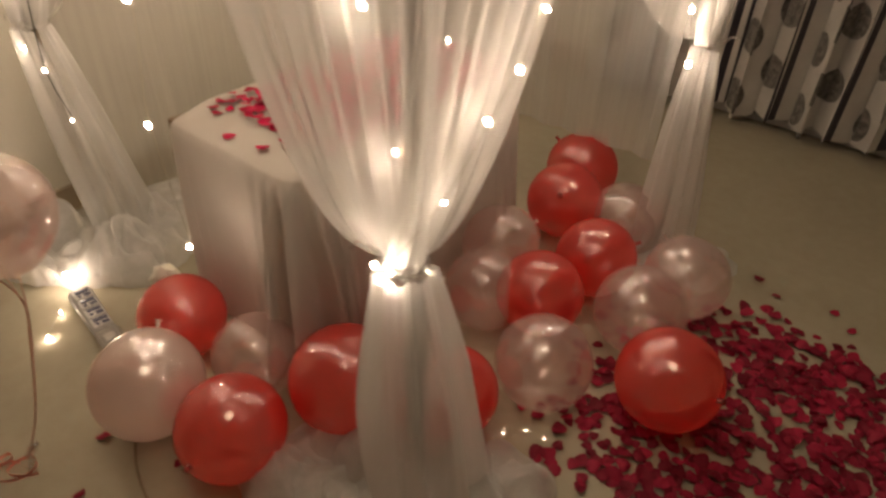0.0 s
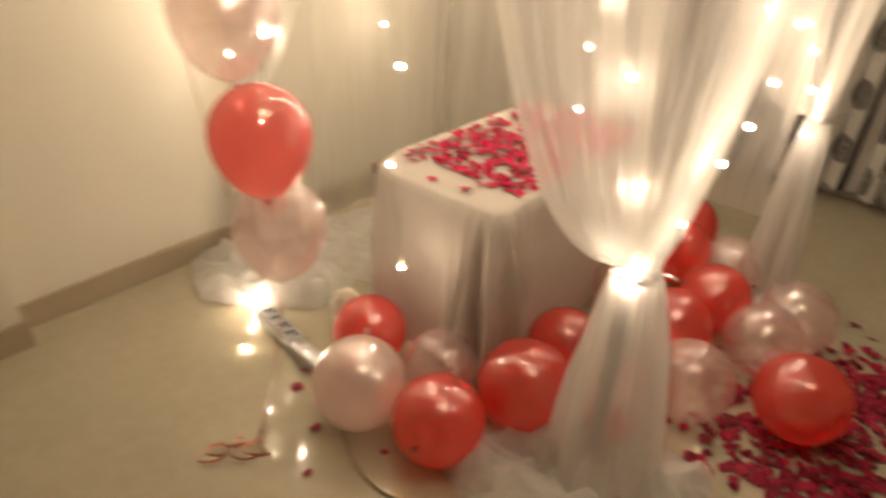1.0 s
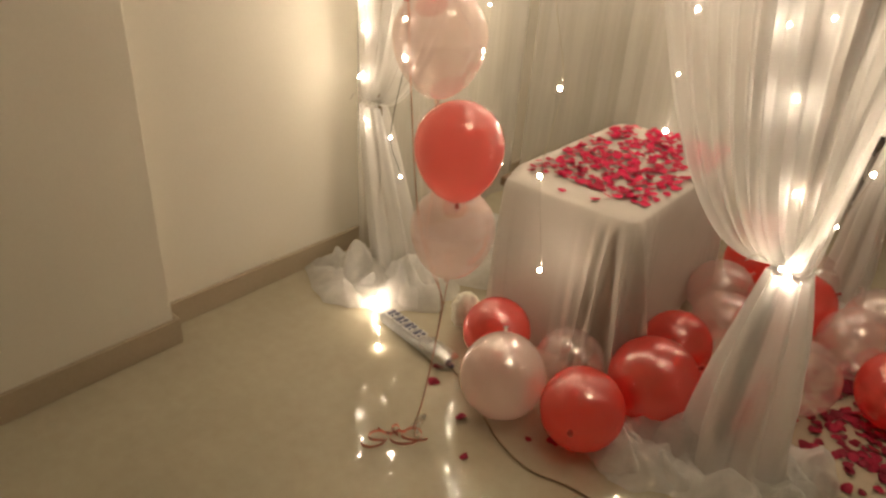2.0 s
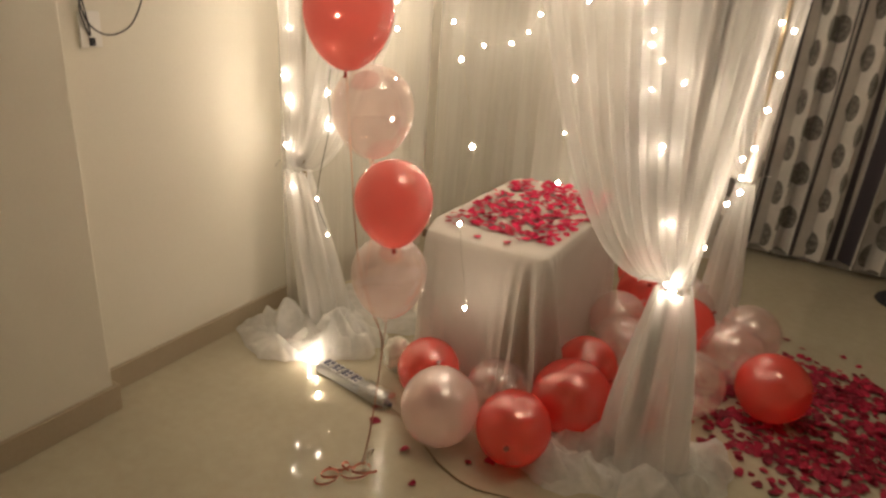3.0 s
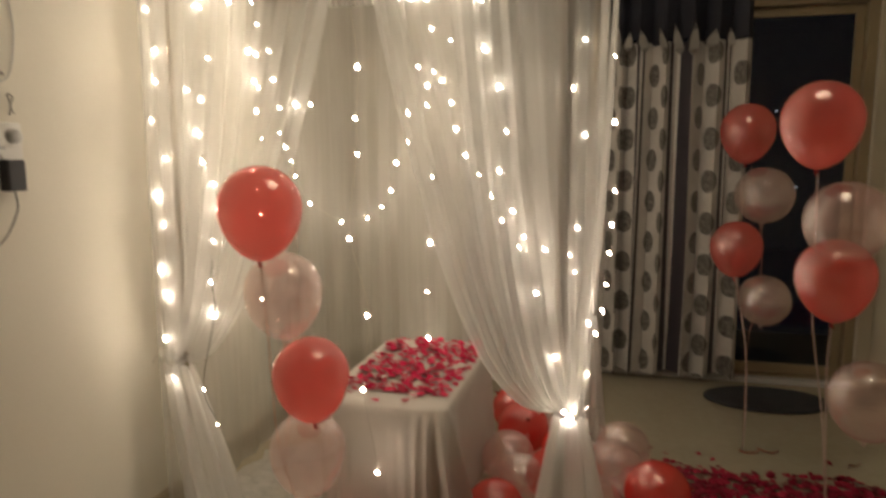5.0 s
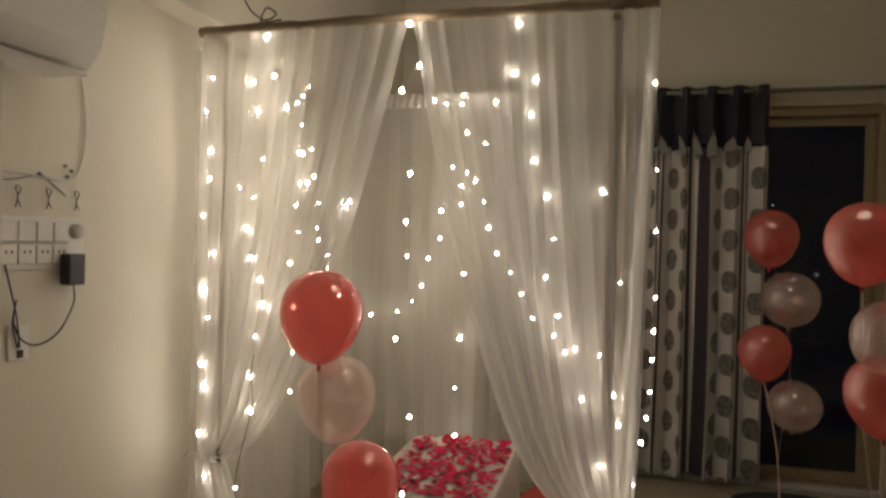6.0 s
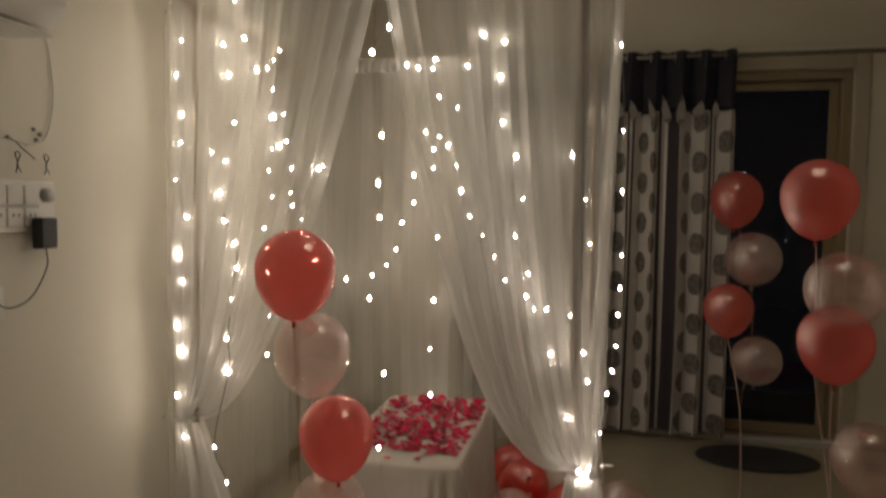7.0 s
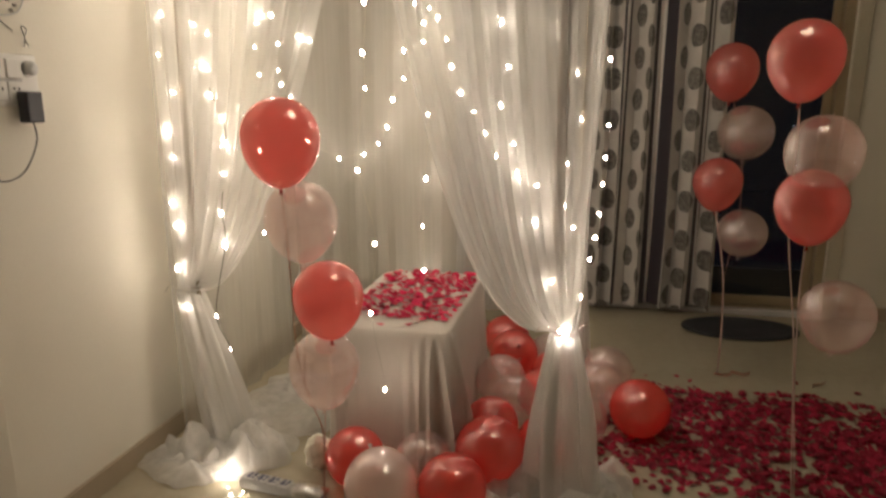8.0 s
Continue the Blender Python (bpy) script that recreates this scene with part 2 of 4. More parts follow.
def curtain_material():
    """Silver-grey curtain with rows of dark woven discs, bordered by pale and navy stripes. UV in metres of cloth."""
    m = Mat("silver_dotted_curtain")
    uv = m.n("ShaderNodeTexCoord").outputs["UV"]
    sep = m.n("ShaderNodeSeparateXYZ", Vector=uv)
    u, v = sep.outputs[0], sep.outputs[1]
    drift = m.n("ShaderNodeTexNoise", Vector=m.n("ShaderNodeCombineXYZ", X=u).outputs[0], Scale=3.0, Detail=1.0).outputs[0]
    su = m.math("FRACT", m.math("ADD", m.math("DIVIDE", u, 0.46), m.math("MULTIPLY", drift, 0.9)))
    # two columns of discs in each bay, the second one half a step lower
    def discs(centre, shift):
        dx = m.math("MULTIPLY", m.math("SUBTRACT", su, centre), 0.46)
        dy = m.math("MULTIPLY", m.math("SUBTRACT", m.math("FRACT", m.math("ADD", m.math("DIVIDE", v, 0.23), shift)), 0.5), 0.23)
        d = m.math("SQRT", m.math("ADD", m.math("MULTIPLY", dx, dx), m.math("MULTIPLY", dy, dy)))
        return m.math("LESS_THAN", d, 0.062)
    disc = m.math("MAXIMUM", discs(0.22, 0.0), discs(0.56, 0.5))
    weave = m.noise(220, 3, 0.7, "UV", (1, 0.35, 1))
    scrib = m.noise(45, 5, 0.8, "UV")
    silver = m.ramp(m.noise(5, 4, 0.6, "UV"), ((0.3, (0.46, 0.445, 0.42)), (0.7, (0.62, 0.60, 0.565))))
    dark = m.ramp(scrib, ((0.42, (0.055, 0.05, 0.045)), (0.60, (0.23, 0.215, 0.195))))
    c1 = m.n("ShaderNodeMixRGB", i0=disc, i1=silver, i2=dark).outputs[0]
    def stripe(a, b):
        return m.math("MULTIPLY", m.math("GREATER_THAN", su, a), m.math("LESS_THAN", su, b))
    c2 = m.n("ShaderNodeMixRGB", i0=stripe(0.795, 0.885), i1=c1, i2=(0.72, 0.70, 0.67, 1)).outputs[0]
    navy = m.math("MAXIMUM", stripe(0.715, 0.795), stripe(0.885, 0.965))
    c3 = m.n("ShaderNodeMixRGB", i0=navy, i1=c2, i2=(0.024, 0.018, 0.03, 1)).outputs[0]
    m.base(Base_Color=c3, Roughness=0.5, Sheen_Weight=0.3, Specular_IOR_Level=0.6)
    m.bump(weave, 0.25)
    return m.m


CURTAIN = curtain_material()
VALANCE = two_scale("dark_navy_satin", (0.015, 0.016, 0.026), (0.03, 0.032, 0.048), 0.5, 7, 200, 0.2)
LEAF = two_scale("silver_satin", (0.36, 0.35, 0.33), (0.5, 0.485, 0.46), 0.45, 9, 200, 0.2)

# ---- structure ----
WX, NY = -1.960, 3.10      # faces of the west and north walls
EX, SY, TOP = 2.7, -2.9, 2.95

single("floor", boxes((WX - 0.2, EX + 0.2, SY - 0.2, NY + 0.02, -0.12, 0.0)), FLOOR, False, kind="structure", label="polished beige vitrified tile floor", category="floor")
single("ceiling", boxes((WX - 0.2, EX + 0.2, SY - 0.2, NY + 0.2, TOP, TOP + 0.12)), CEIL, False, kind="structure", label="plain off-white painted ceiling", category="ceiling")
single("wall_west", boxes((WX - 0.2, WX, SY - 0.2, NY, 0.0, TOP)), WALL, False, kind="structure", label="cream painted wall with brown skirting", category="wall")
single("wall_column", boxes((WX + 0.001, WX + 0.086, SY, 0.262, 0.0, 2.0555), bevel=0.004), WALL, False, kind="structure", label="cream painted column standing proud of the wall", category="column")
single("wall_beam", boxes((WX + 0.001, WX + 0.12, SY + 0.001, NY - 0.001, 2.056, TOP - 0.001), bevel=0.004), WALL, False, kind="structure", label="cream plastered beam along the top of the wall", category="beam")
single("wall_east", boxes((EX, EX + 0.2, SY - 0.2, NY, 0.0, TOP)), WALL, False, kind="structure", label="plain cream painted wall", category="wall")
single("wall_south", boxes((WX, EX, SY - 0.2, SY, 0.0, TOP)), WALL, False, kind="structure", label="plain cream painted wall", category="wall")
OX0, OX1, OZ = -1.25, 0.94, 2.14   # door opening
single("wall_north", boxes((WX - 0.2, OX0, NY, NY + 0.2, 0, TOP), (OX1, EX + 0.2, NY, NY + 0.2, 0, TOP), (OX0, OX1, NY, NY + 0.2, OZ, TOP)), WALL, False,
       kind="structure", label="cream painted wall with a glazed balcony opening", category="wall")
single("baseboard_west", boxes((WX, WX + 0.014, 0.277, NY - 0.015, 0.0, 0.080), bevel=0.002), SKIRT, False, kind="structure", label="brown tile skirting along the wall", category="baseboard")
single("baseboard_column", boxes((WX + 0.087, WX + 0.101, SY + 0.02, 0.276, 0.0, 0.083), (WX + 0.002, WX + 0.0865, 0.2625, 0.276, 0.0, 0.083), bevel=0.002), SKIRT, False, kind="structure", label="brown tile skirting round the column", category="baseboard")
single("baseboard_north", boxes((OX1 + 0.09, EX, NY - 0.014, NY, 0.0, 0.085), (WX + 0.015, OX0 - 0.09, NY - 0.014, NY, 0.0, 0.085), bevel=0.002), SKIRT, False, kind="structure", label="brown tile skirting beside the balcony door", category="baseboard")
single("baseboard_east", boxes((EX - 0.014, EX, SY, NY - 0.015, 0.0, 0.080), bevel=0.002), SKIRT, False, kind="structure", label="brown tile skirting along the wall", category="baseboard")
single("balcony_ledge", boxes((-2.6, 3.2, NY + 0.021, NY + 1.3, -0.14, -0.02)), MATM, False, kind="structure", label="dark balcony floor outside the glass door", category="floor")

single("lintel_band", boxes((WX + 0.121, EX - 0.001, NY - 0.022, NY - 0.001, 2.213, 2.262), bevel=0.003), CEIL, False, kind="structure", label="pale plaster band above the balcony door", category="trim")

# sliding glass door
door = thing("window_1", (0, NY, 0), kind="structure", label="tan framed sliding glass balcony door, night outside", category="window")
part("casing", boxes((OX0 - 0.07, OX0, -0.016, 0.0, 0, OZ + 0.07), (OX1, OX1 + 0.07, -0.016, 0.0, 0, OZ + 0.07), (OX0, OX1, -0.016, 0.0, OZ, OZ + 0.07), bevel=0.004), TRIM, door, "beige painted casing", False)
part("frame", boxes((OX0, OX0 + 0.05, 0.03, 0.13, 0.03, OZ - 0.05), (OX1 - 0.05, OX1, 0.03, 0.13, 0.03, OZ - 0.05), (OX0, OX1, 0.03, 0.13, OZ - 0.05, OZ), (OX0, OX1, 0.03, 0.13, 0.0, 0.03), bevel=0.003), BRASS, door, "tan aluminium frame", False)
part("sill", boxes((OX0, OX1, -0.03, 0.029, 0.0, 0.03), bevel=0.004), GREYP, door, "pale grey sill", False)
MX = (OX0 + OX1) / 2
for k, (a, b, y) in enumerate(((OX0 + 0.051, MX + 0.03, 0.06), (MX - 0.03, OX1 - 0.051, 0.10))):
    sash = part("sash", boxes((a, a + 0.045, y - 0.014, y + 0.014, 0.032, OZ - 0.052), (b - 0.045, b, y - 0.014, y + 0.014, 0.032, OZ - 0.052),
                (a + 0.045, b - 0.045, y - 0.014, y + 0.014, 0.032, 0.09), (a + 0.045, b - 0.045, y - 0.014, y + 0.014, OZ - 0.10, OZ - 0.052), bevel=0.002), BRASS, door, "", False)
    pane = part("pane", boxes((a + 0.04, b - 0.04, y - 0.003, y + 0.003, 0.085, OZ - 0.095)), GLASS, sash, "", False)
    pane.visible_shadow = False

# lights of the town far away in the night
far = Mat("distant_lamp")
far.base(Base_Color=(0, 0, 0, 1), Emission_Color=(0.75, 0.85, 1.0, 1), Emission_Strength=2.5)
bm = bmesh.new()
for x, z, r in ((14.6, -2.6, 0.05), (15.2, -2.5, 0.07), (15.35, -2.5, 0.05), (13.4, 4.0, 0.05), (17.0, -2.0, 0.05)):
    bmesh.ops.create_icosphere(bm, subdivisions=1, radius=r, matrix=Matrix.Translation((x, 62, z + 1.3)))
single("distant_lights", bm, far.m, True, kind="structure", label="tiny lamps of far buildings at night", category="backdrop")

# square ceiling lamp added out of sight to fill in light over the open floor
lamp = thing("ceiling_lamp", (-0.1, 0.5, TOP), 12, label="dim square fill lamp added unseen under the ceiling", category="lamp")
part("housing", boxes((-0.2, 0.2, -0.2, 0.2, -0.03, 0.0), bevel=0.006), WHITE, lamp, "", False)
glow = Mat("fill_glow")
glow.base(Emission_Color=(1.0, 0.86, 0.62, 1), Emission_Strength=FILL)
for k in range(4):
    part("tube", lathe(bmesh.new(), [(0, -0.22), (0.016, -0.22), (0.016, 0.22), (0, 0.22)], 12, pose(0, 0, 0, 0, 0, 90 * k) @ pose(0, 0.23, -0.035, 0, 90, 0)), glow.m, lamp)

# ---- curtains at the balcony door ----


def curtain_sheet(x0, x1, z0, z1, folds, depth, seed, hem=0.012, nx=150, nz=26, pinch=0.55):
    """Pleated cloth in the plane y = 0; UV in metres of cloth."""
    length, rows, uvs = [], [], []
    for i in range(nz + 1):
        f = i / nz
        row, uv, run, last = [], [], 0.0, None
        for j in range(nx + 1):
            u = j / nx
            ph = 2 * math.pi * (folds * u + 0.35 * wob(u * 4, seed))
            a = depth * (pinch + (1 - pinch) * f) * (1 + 0.35 * wob(u * 5, seed + 3, f))
            x = x0 + (x1 - x0) * u + 0.35 * a * math.sin(2 * ph) * (0.4 + 0.6 * f) + 0.02 * f * wob(u * 3, f * 1.3, seed)
            y = a * math.sin(ph) + 0.012 * wob(u * 9, f * 3, seed)
            z = z1 + (z0 - z1) * f + (hem * math.sin(ph * 0.5 + seed) if i == nz else 0)
            p = Vector((x, y, z))
            if last is not None:
                run += math.hypot(x - last.x, y - last.y)
            row.append(p)
            last = p
            uv.append([run, z])
        if i == 0:
            length = [q[0] for q in uv]
        rows.append(row)
        uvs.append([(length[j] * 1.5, uv[j][1]) for j in range(nx + 1)])
    bm = bmesh.new()
    grid(bm, rows, uvs)
    return bm


def dotted_curtain(x0, x1, folds, seed, label):
    c = thing("curtain", (0, 2.985, 0), label=label, category="curtain", group="balcony curtains")
    cloth = part("cloth", curtain_sheet(x0, x1, 0.05, 1.90, folds, 0.055, seed), CURTAIN, c)
    top = part("valance", curtain_sheet(x0, x1, 1.90, 2.235, folds, 0.036, seed, 0.02, 150, 8, 0.9), VALANCE, c, "dark navy satin top band")
    rnd = random.Random(seed)
    x = x0 + 0.03
    while x < x1 - 0.03:
        bm = bmesh.new()
        w, h = rnd.uniform(0.036, 0.07), rnd.uniform(0.09, 0.18)
        prof = [(0, -0.5), (0.5, -0.28), (0.42, 0.05), (0.25, 0.3), (0.02, 0.5), (-0.22, 0.22), (-0.46, -0.05), (-0.4, -0.35)]
        lean = rnd.uniform(-0.3, 0.3)
        front = [bm.verts.new((x + a * w + lean * b * h, -0.056 - 0.01 * (1 - abs(a)), 1.90 + b * h)) for a, b in prof]
        bm.faces.new(front)
        bmesh.ops.solidify(bm, geom=bm.faces[:], thickness=0.003)
        part("leaf_applique", bm, LEAF, top, "silver leaf-shaped applique")
        x += rnd.uniform(0.07, 0.13)
    n = max(2, int((x1 - x0) / 0.12))
    for k in range(n):
        xr = x0 + (k + 0.5) * (x1 - x0) / n
        bm = bmesh.new()
        tube(bm, [(xr, 0.024 * math.cos(a), 2.205 + 0.024 * math.sin(a)) for a in [2 * math.pi * q / 14 for q in range(15)]], 0.005, 6, False)
        part("eyelet", bm, STEEL, c)
    return c


dotted_curtain(-1.24, -0.345, 6.9, 2, "silver-grey curtain with dark discs drawn across the balcony door")
dotted_curtain(-0.36, 0.30, 5.0, 7, "silver-grey dotted curtain with navy bands beside the dark glass")
rod = thing("curtain_rod", (0, 2.985, 2.205), label="slim brushed metal curtain rod over the balcony door", category="curtain rod")
part("pole", lathe(bmesh.new(), [(0, -1.72), (0.0115, -1.72), (0.0115, 1.72), (0, 1.72)], 14, pose(0.02, 0, 0, 0, 90, 0)), STEEL, rod)
for x in (-1.6, 1.62):
    part("bracket", boxes((x - 0.012, x + 0.012, -0.012, 0.115, -0.018, -0.0), bevel=0.003), STEEL, rod)
    part("finial", lathe(bmesh.new(), [(0, -0.03), (0.016, -0.022), (0.022, 0), (0.016, 0.022), (0, 0.03)], 14, pose(x + (0.13 if x > 0 else -0.11), 0, 0, 0, 90, 0)), STEEL, rod)

# ---- oval mat ----
bm = bmesh.new()
prof = [(0, 0.0), (0.30, 0.0), (0.315, 0.006), (0.312, 0.014), (0.29, 0.016), (0.27, 0.011), (0, 0.010)]
lathe(bm, prof, 48)
bmesh.ops.scale(bm, vec=(1.0, 0.62, 1), verts=bm.verts)
mat_ob = single("door_mat", bm, MATM, True, label="dark charcoal oval mat before the balcony door", category="mat")
mat_ob.matrix_basis = pose(0.43, 2.78, 0.0, 0, 0, 4)

# ---- west wall: air conditioner, key hooks, switches ----
ac = thing("air_conditioner", (WX, 0.44, 1.73), label="white split air conditioner high on the wall", category="air conditioner")
bm = bmesh.new()
prof = [(0.0, 0.03), (0.03, 0.0), (0.15, 0.012), (0.19, 0.06), (0.205, 0.15), (0.195, 0.27), (0.16, 0.295), (0.0, 0.295)]
ends = [[bm.verts.new((x, y, z)) for x, z in prof] for y in (-0.82, 0.0)]
for k in range(len(prof)):
    j = (k + 1) % len(prof)
    bm.faces.new((ends[0][k], ends[0][j], ends[1][j], ends[1][k]))
bm.faces.new(ends[0][::-1])
bm.faces.new(ends[1])
bmesh.ops.bevel(bm, geom=[e for e in bm.edges if abs(e.verts[0].co.y - e.verts[1].co.y) < 1e-6], offset=0.006, segments=2, profile=0.5, affect="EDGES")
part("casing", bm, WHITE, ac, "", False)
part("louvre", boxes((0.045, 0.175, -0.79, -0.03, -0.012, -0.006), bevel=0.002), WHITE, ac, "", False)
part("display", boxes((0.204, 0.208, -0.28, -0.16, 0.20, 0.225), bevel=0.001), GREYP, ac, "small grey display", False)

bm = bmesh.new()
tube(bm, spline([(WX + 0.03, 0.42, 1.86), (WX + 0.012, 0.50, 1.84), (WX + 0.006, 0.565, 1.76), (WX + 0.005, 0.582, 1.69), (WX + 0.005, 0.588, 1.60), (WX + 0.005, 0.563, 1.50), (WX + 0.005, 0.508, 1.471), (WX + 0.005, 0.449, 1.477), (WX + 0.005, 0.30, 1.48)], 10), 0.002, 6)
single("air_conditioner_cable", bm, GREYP, True, label="thin pale cable hanging down the cream wall", category="cable")

hooks = thing("key_hooks", (WX, 0.42, 1.40), label="dark bent-wire key hooks on the cream wall", category="key hooks")
bm = bmesh.new()
tube(bm, spline([(0.004, -0.20, 0.075), (0.004, -0.08, 0.06), (0.004, 0.021, 0.081), (0.004, 0.06, 0.062), (0.004, 0.105, 0.033)], 8), 0.0013, 5)
part("rail", bm, WIRE, hooks)
for y in (-0.14, -0.05, 0.042, 0.135):
    bm = bmesh.new()
    tube(bm, spline([(0.004, y + 0.004, 0.05), (0.008, y - 0.004, 0.043), (0.008, y + 0.003, 0.02), (0.012, y - 0.007, -0.006)], 6), 0.0015, 5)
    tube(bm, spline([(0.004, y + 0.004, 0.05), (0.009, y + 0.011, 0.04), (0.009, y + 0.001, 0.018), (0.013, y + 0.008, -0.004)], 6), 0.0013, 5)
    part("hook", bm, WIRE, hooks)
for y, z in ((0.021, 0.083), (0.103, 0.113), (0.124, 0.101), (0.111, 0.086)):
    part("knob", lathe(bmesh.new(), [(0, 0), (0.005, 0.0), (0.005, 0.006), (0, 0.009)], 12, pose(0, y, z, 0, 90, 0)), STEEL, hooks)

board = thing("switchboard", (WX, 0.445, 1.307), label="white modular switch and socket board on the wall", category="switchboard")
part("plate", boxes((0.0, 0.008, -0.165, 0.14, -0.068, 0.068), bevel=0.003), WHITE, board, "", False)
# grey sheet whose colour gives the shade in the gaps round the modules
part("backing", boxes((0.0065, 0.0088, -0.130, 0.086, -0.054, 0.054), bevel=0.0005), GREYP, board, "grey sheet standing in for shade between the modules", False)
for row, z in enumerate((0.029, -0.029)):
    for k in range(4):
        y = -0.101 + 0.053 * k
        mod = part("switch" if row == 0 else "socket", boxes((0.0085, 0.015, y - 0.0245, y + 0.0245, z - 0.0245, z + 0.0245), bevel=0.002), WHITE, board, "", False)
        if row:
            for dy in (-0.008, 0.008):
                part("hole", boxes((0.0145, 0.0154, y + dy - 0.0025, y + dy + 0.0025, z + 0.002, z + 0.010), bevel=0.0003), BLACK, mod, "", False)
part("regulator", lathe(bmesh.new(), [(0, 0), (0.020, 0), (0.018, 0.018), (0.013, 0.022), (0, 0.022)], 20, pose(0.008, 0.108, 0.032, 0, 90, 0)), GREYP, board, "grey fan regulator knob")
small = thing("socket_plate", (WX, 0.385, 1.06), label="small white socket plate low beside the column", category="socket")
part("plate", boxes((0.0, 0.008, -0.03, 0.03, -0.045, 0.045), bevel=0.003), WHITE, small, "", False)
part("toggle", boxes((0.008, 0.012, -0.008, 0.008, -0.04, -0.02), bevel=0.001), BLACK, small, "", False)
adapter = thing("power_adapter", (WX, 0.53, 1.235), label="black plug-in power adapter with a hanging cable", category="adapter")
part("case", boxes((0.0155, 0.048, -0.034, 0.022, -0.04, 0.043), bevel=0.005), BLACK, adapter, "", False)
part("plug", boxes((0.0085, 0.016, -0.012, 0.014, -0.02, 0.01), bevel=0.001), BLACK, adapter, "", False)
bm = bmesh.new()
tube(bm, spline([(0.032, -0.004, -0.04), (0.03, 0.0, -0.09), (0.012, -0.03, -0.165), (0.008, -0.09, -0.19), (0.008, -0.14, -0.17), (0.01, -0.165, -0.12), (0.012, -0.16, -0.07), (0.014, -0.172, -0.13),
                 (0.012, -0.15, -0.19), (0.015, -0.162, -0.11), (0.012, -0.178, -0.04), (0.01, -0.2, 0.05)], 8), 0.0021, 6)
part("cable", bm, BLACK, adapter)

# ---- canopy frame ----
CX0, CX1, CY0, CY1, CZ = -1.83, -0.42, 0.93, 1.95, 1.99


def wrapped_bar(p, q, r, seed):
    bm = bmesh.new()
    p, q = Vector(p), Vector(q)
    n = 44
    rnd = random.Random(seed)
    tube(bm, [p.lerp(q, k / n) + Vector((wob(k * 0.4, seed), wob(k * 0.4, seed + 9), wob(k * 0.4, seed + 5))) * 0.002 for k in range(n + 1)],
         lambda f: r * (1 + 0.12 * math.sin(f * 60 + 2 * math.sin(f * 31)) + rnd.uniform(-0.06, 0.06)), 10)
    return bm


frame_ob = thing("canopy_frame", (0, 0, 0), label="brown cloth-wrapped pole frame of the canopy", category="canopy frame")
PX0, PX1 = -1.775, -0.53
part("joint", wrapped_bar((PX1 - 0.03, CY0 - 0.002, CZ + 0.008), (CX1 + 0.002, CY0 - 0.002, CZ + 0.012), 0.0225, 8), WRAP, frame_ob, "thickly wrapped corner joint")
part("front_bar", wrapped_bar((CX0, CY0, CZ), (CX1, CY0, CZ + 0.012), 0.0175, 1), WRAP, frame_ob)
part("back_bar", wrapped_bar((WX, CY1, CZ), (CX1, CY1, CZ), 0.014, 2), WRAP, frame_ob)
part("side_bar", wrapped_bar((PX0, CY0 + 0.0, CZ - 0.028), (PX0, CY1 + 0.06, CZ - 0.028), 0.013, 3), WRAP, frame_ob)
part("side_bar", wrapped_bar((PX1, CY0 - 0.02, CZ - 0.028), (PX1, CY1 + 0.06, CZ - 0.028), 0.013, 4), WRAP, frame_ob)
for k, (x, y) in enumerate(((PX0 + 0.01, CY0 + 0.045), (PX1, CY0 + 0.03), (-0.478, CY1 + 0.0))):
    part("post", wrapped_bar((x, y, 0.0), (x, y, CZ - 0.02), 0.0175 if k == 1 else 0.008, 10 + k), POSTW if k == 1 else WRAP, frame_ob)


# ---- net drapes ----


def gathered(top0, top1, tie, power, pleats, seed, bunch=0.034, nu=130, nv=44, amp=0.0085):
    """Net that hangs from the line top0..top1 and is drawn in to the tie; power shapes the swag of its free edge."""
    top0, top1, tie = Vector(top0), Vector(top1), Vector(tie)
    along = (top1 - top0).normalized()
    across = Vector((-along.y, along.x, 0))
    rows, uvs = [], []
    for i in range(nv + 1):
        f = i / nv
        f = 1 - (1 - f) ** 1.5
        s = 1 - (1 - f) ** power
        row, uv = [], []
        for j in range(nu + 1):
            u = j / nu
            top = top0.lerp(top1, u)
            end = tie + along * bunch * (2 * u - 1) * (-1 if (top1 - tie).dot(along) < 0 else 1)
            ph = 2 * math.pi * pleats * (u + 0.06 * wob(u * 4, seed, f * 0.5)) + 1.2 * wob(f * 1.2, u * 4, seed)
            a = amp * (0.55 + 0.45 * math.sin(math.pi * min(1, f * 1.1))) * max(0.15, 1 + 1.3 * wob(u * 5, seed + 4, f * 0.6))
            a = a * (1 - s) + 0.016 * s
            p = Vector((top.x + (end.x - top.x) * s, top.y + (end.y - top.y) * s, top.z + (end.z - top.z) * f))
            p += across * (a * (math.sin(ph) + 0.2 * math.sin(2.3 * ph + 3 * u))) + along * (0.4 * a * math.sin(2 * ph + 1)) * (1 - 0.4 * s)
            # slack belly of the free edge
            p.z -= 0.05 * math.sin(math.pi * s) * (abs((top - tie).dot(along)) / 0.7) * s
            row.append(p)
            uv.append((u * 1.2, f * 1.4))
        rows.append(row)
        uvs.append(uv)
    bm = bmesh.new()
    grid(bm, rows, uvs)
    return bm


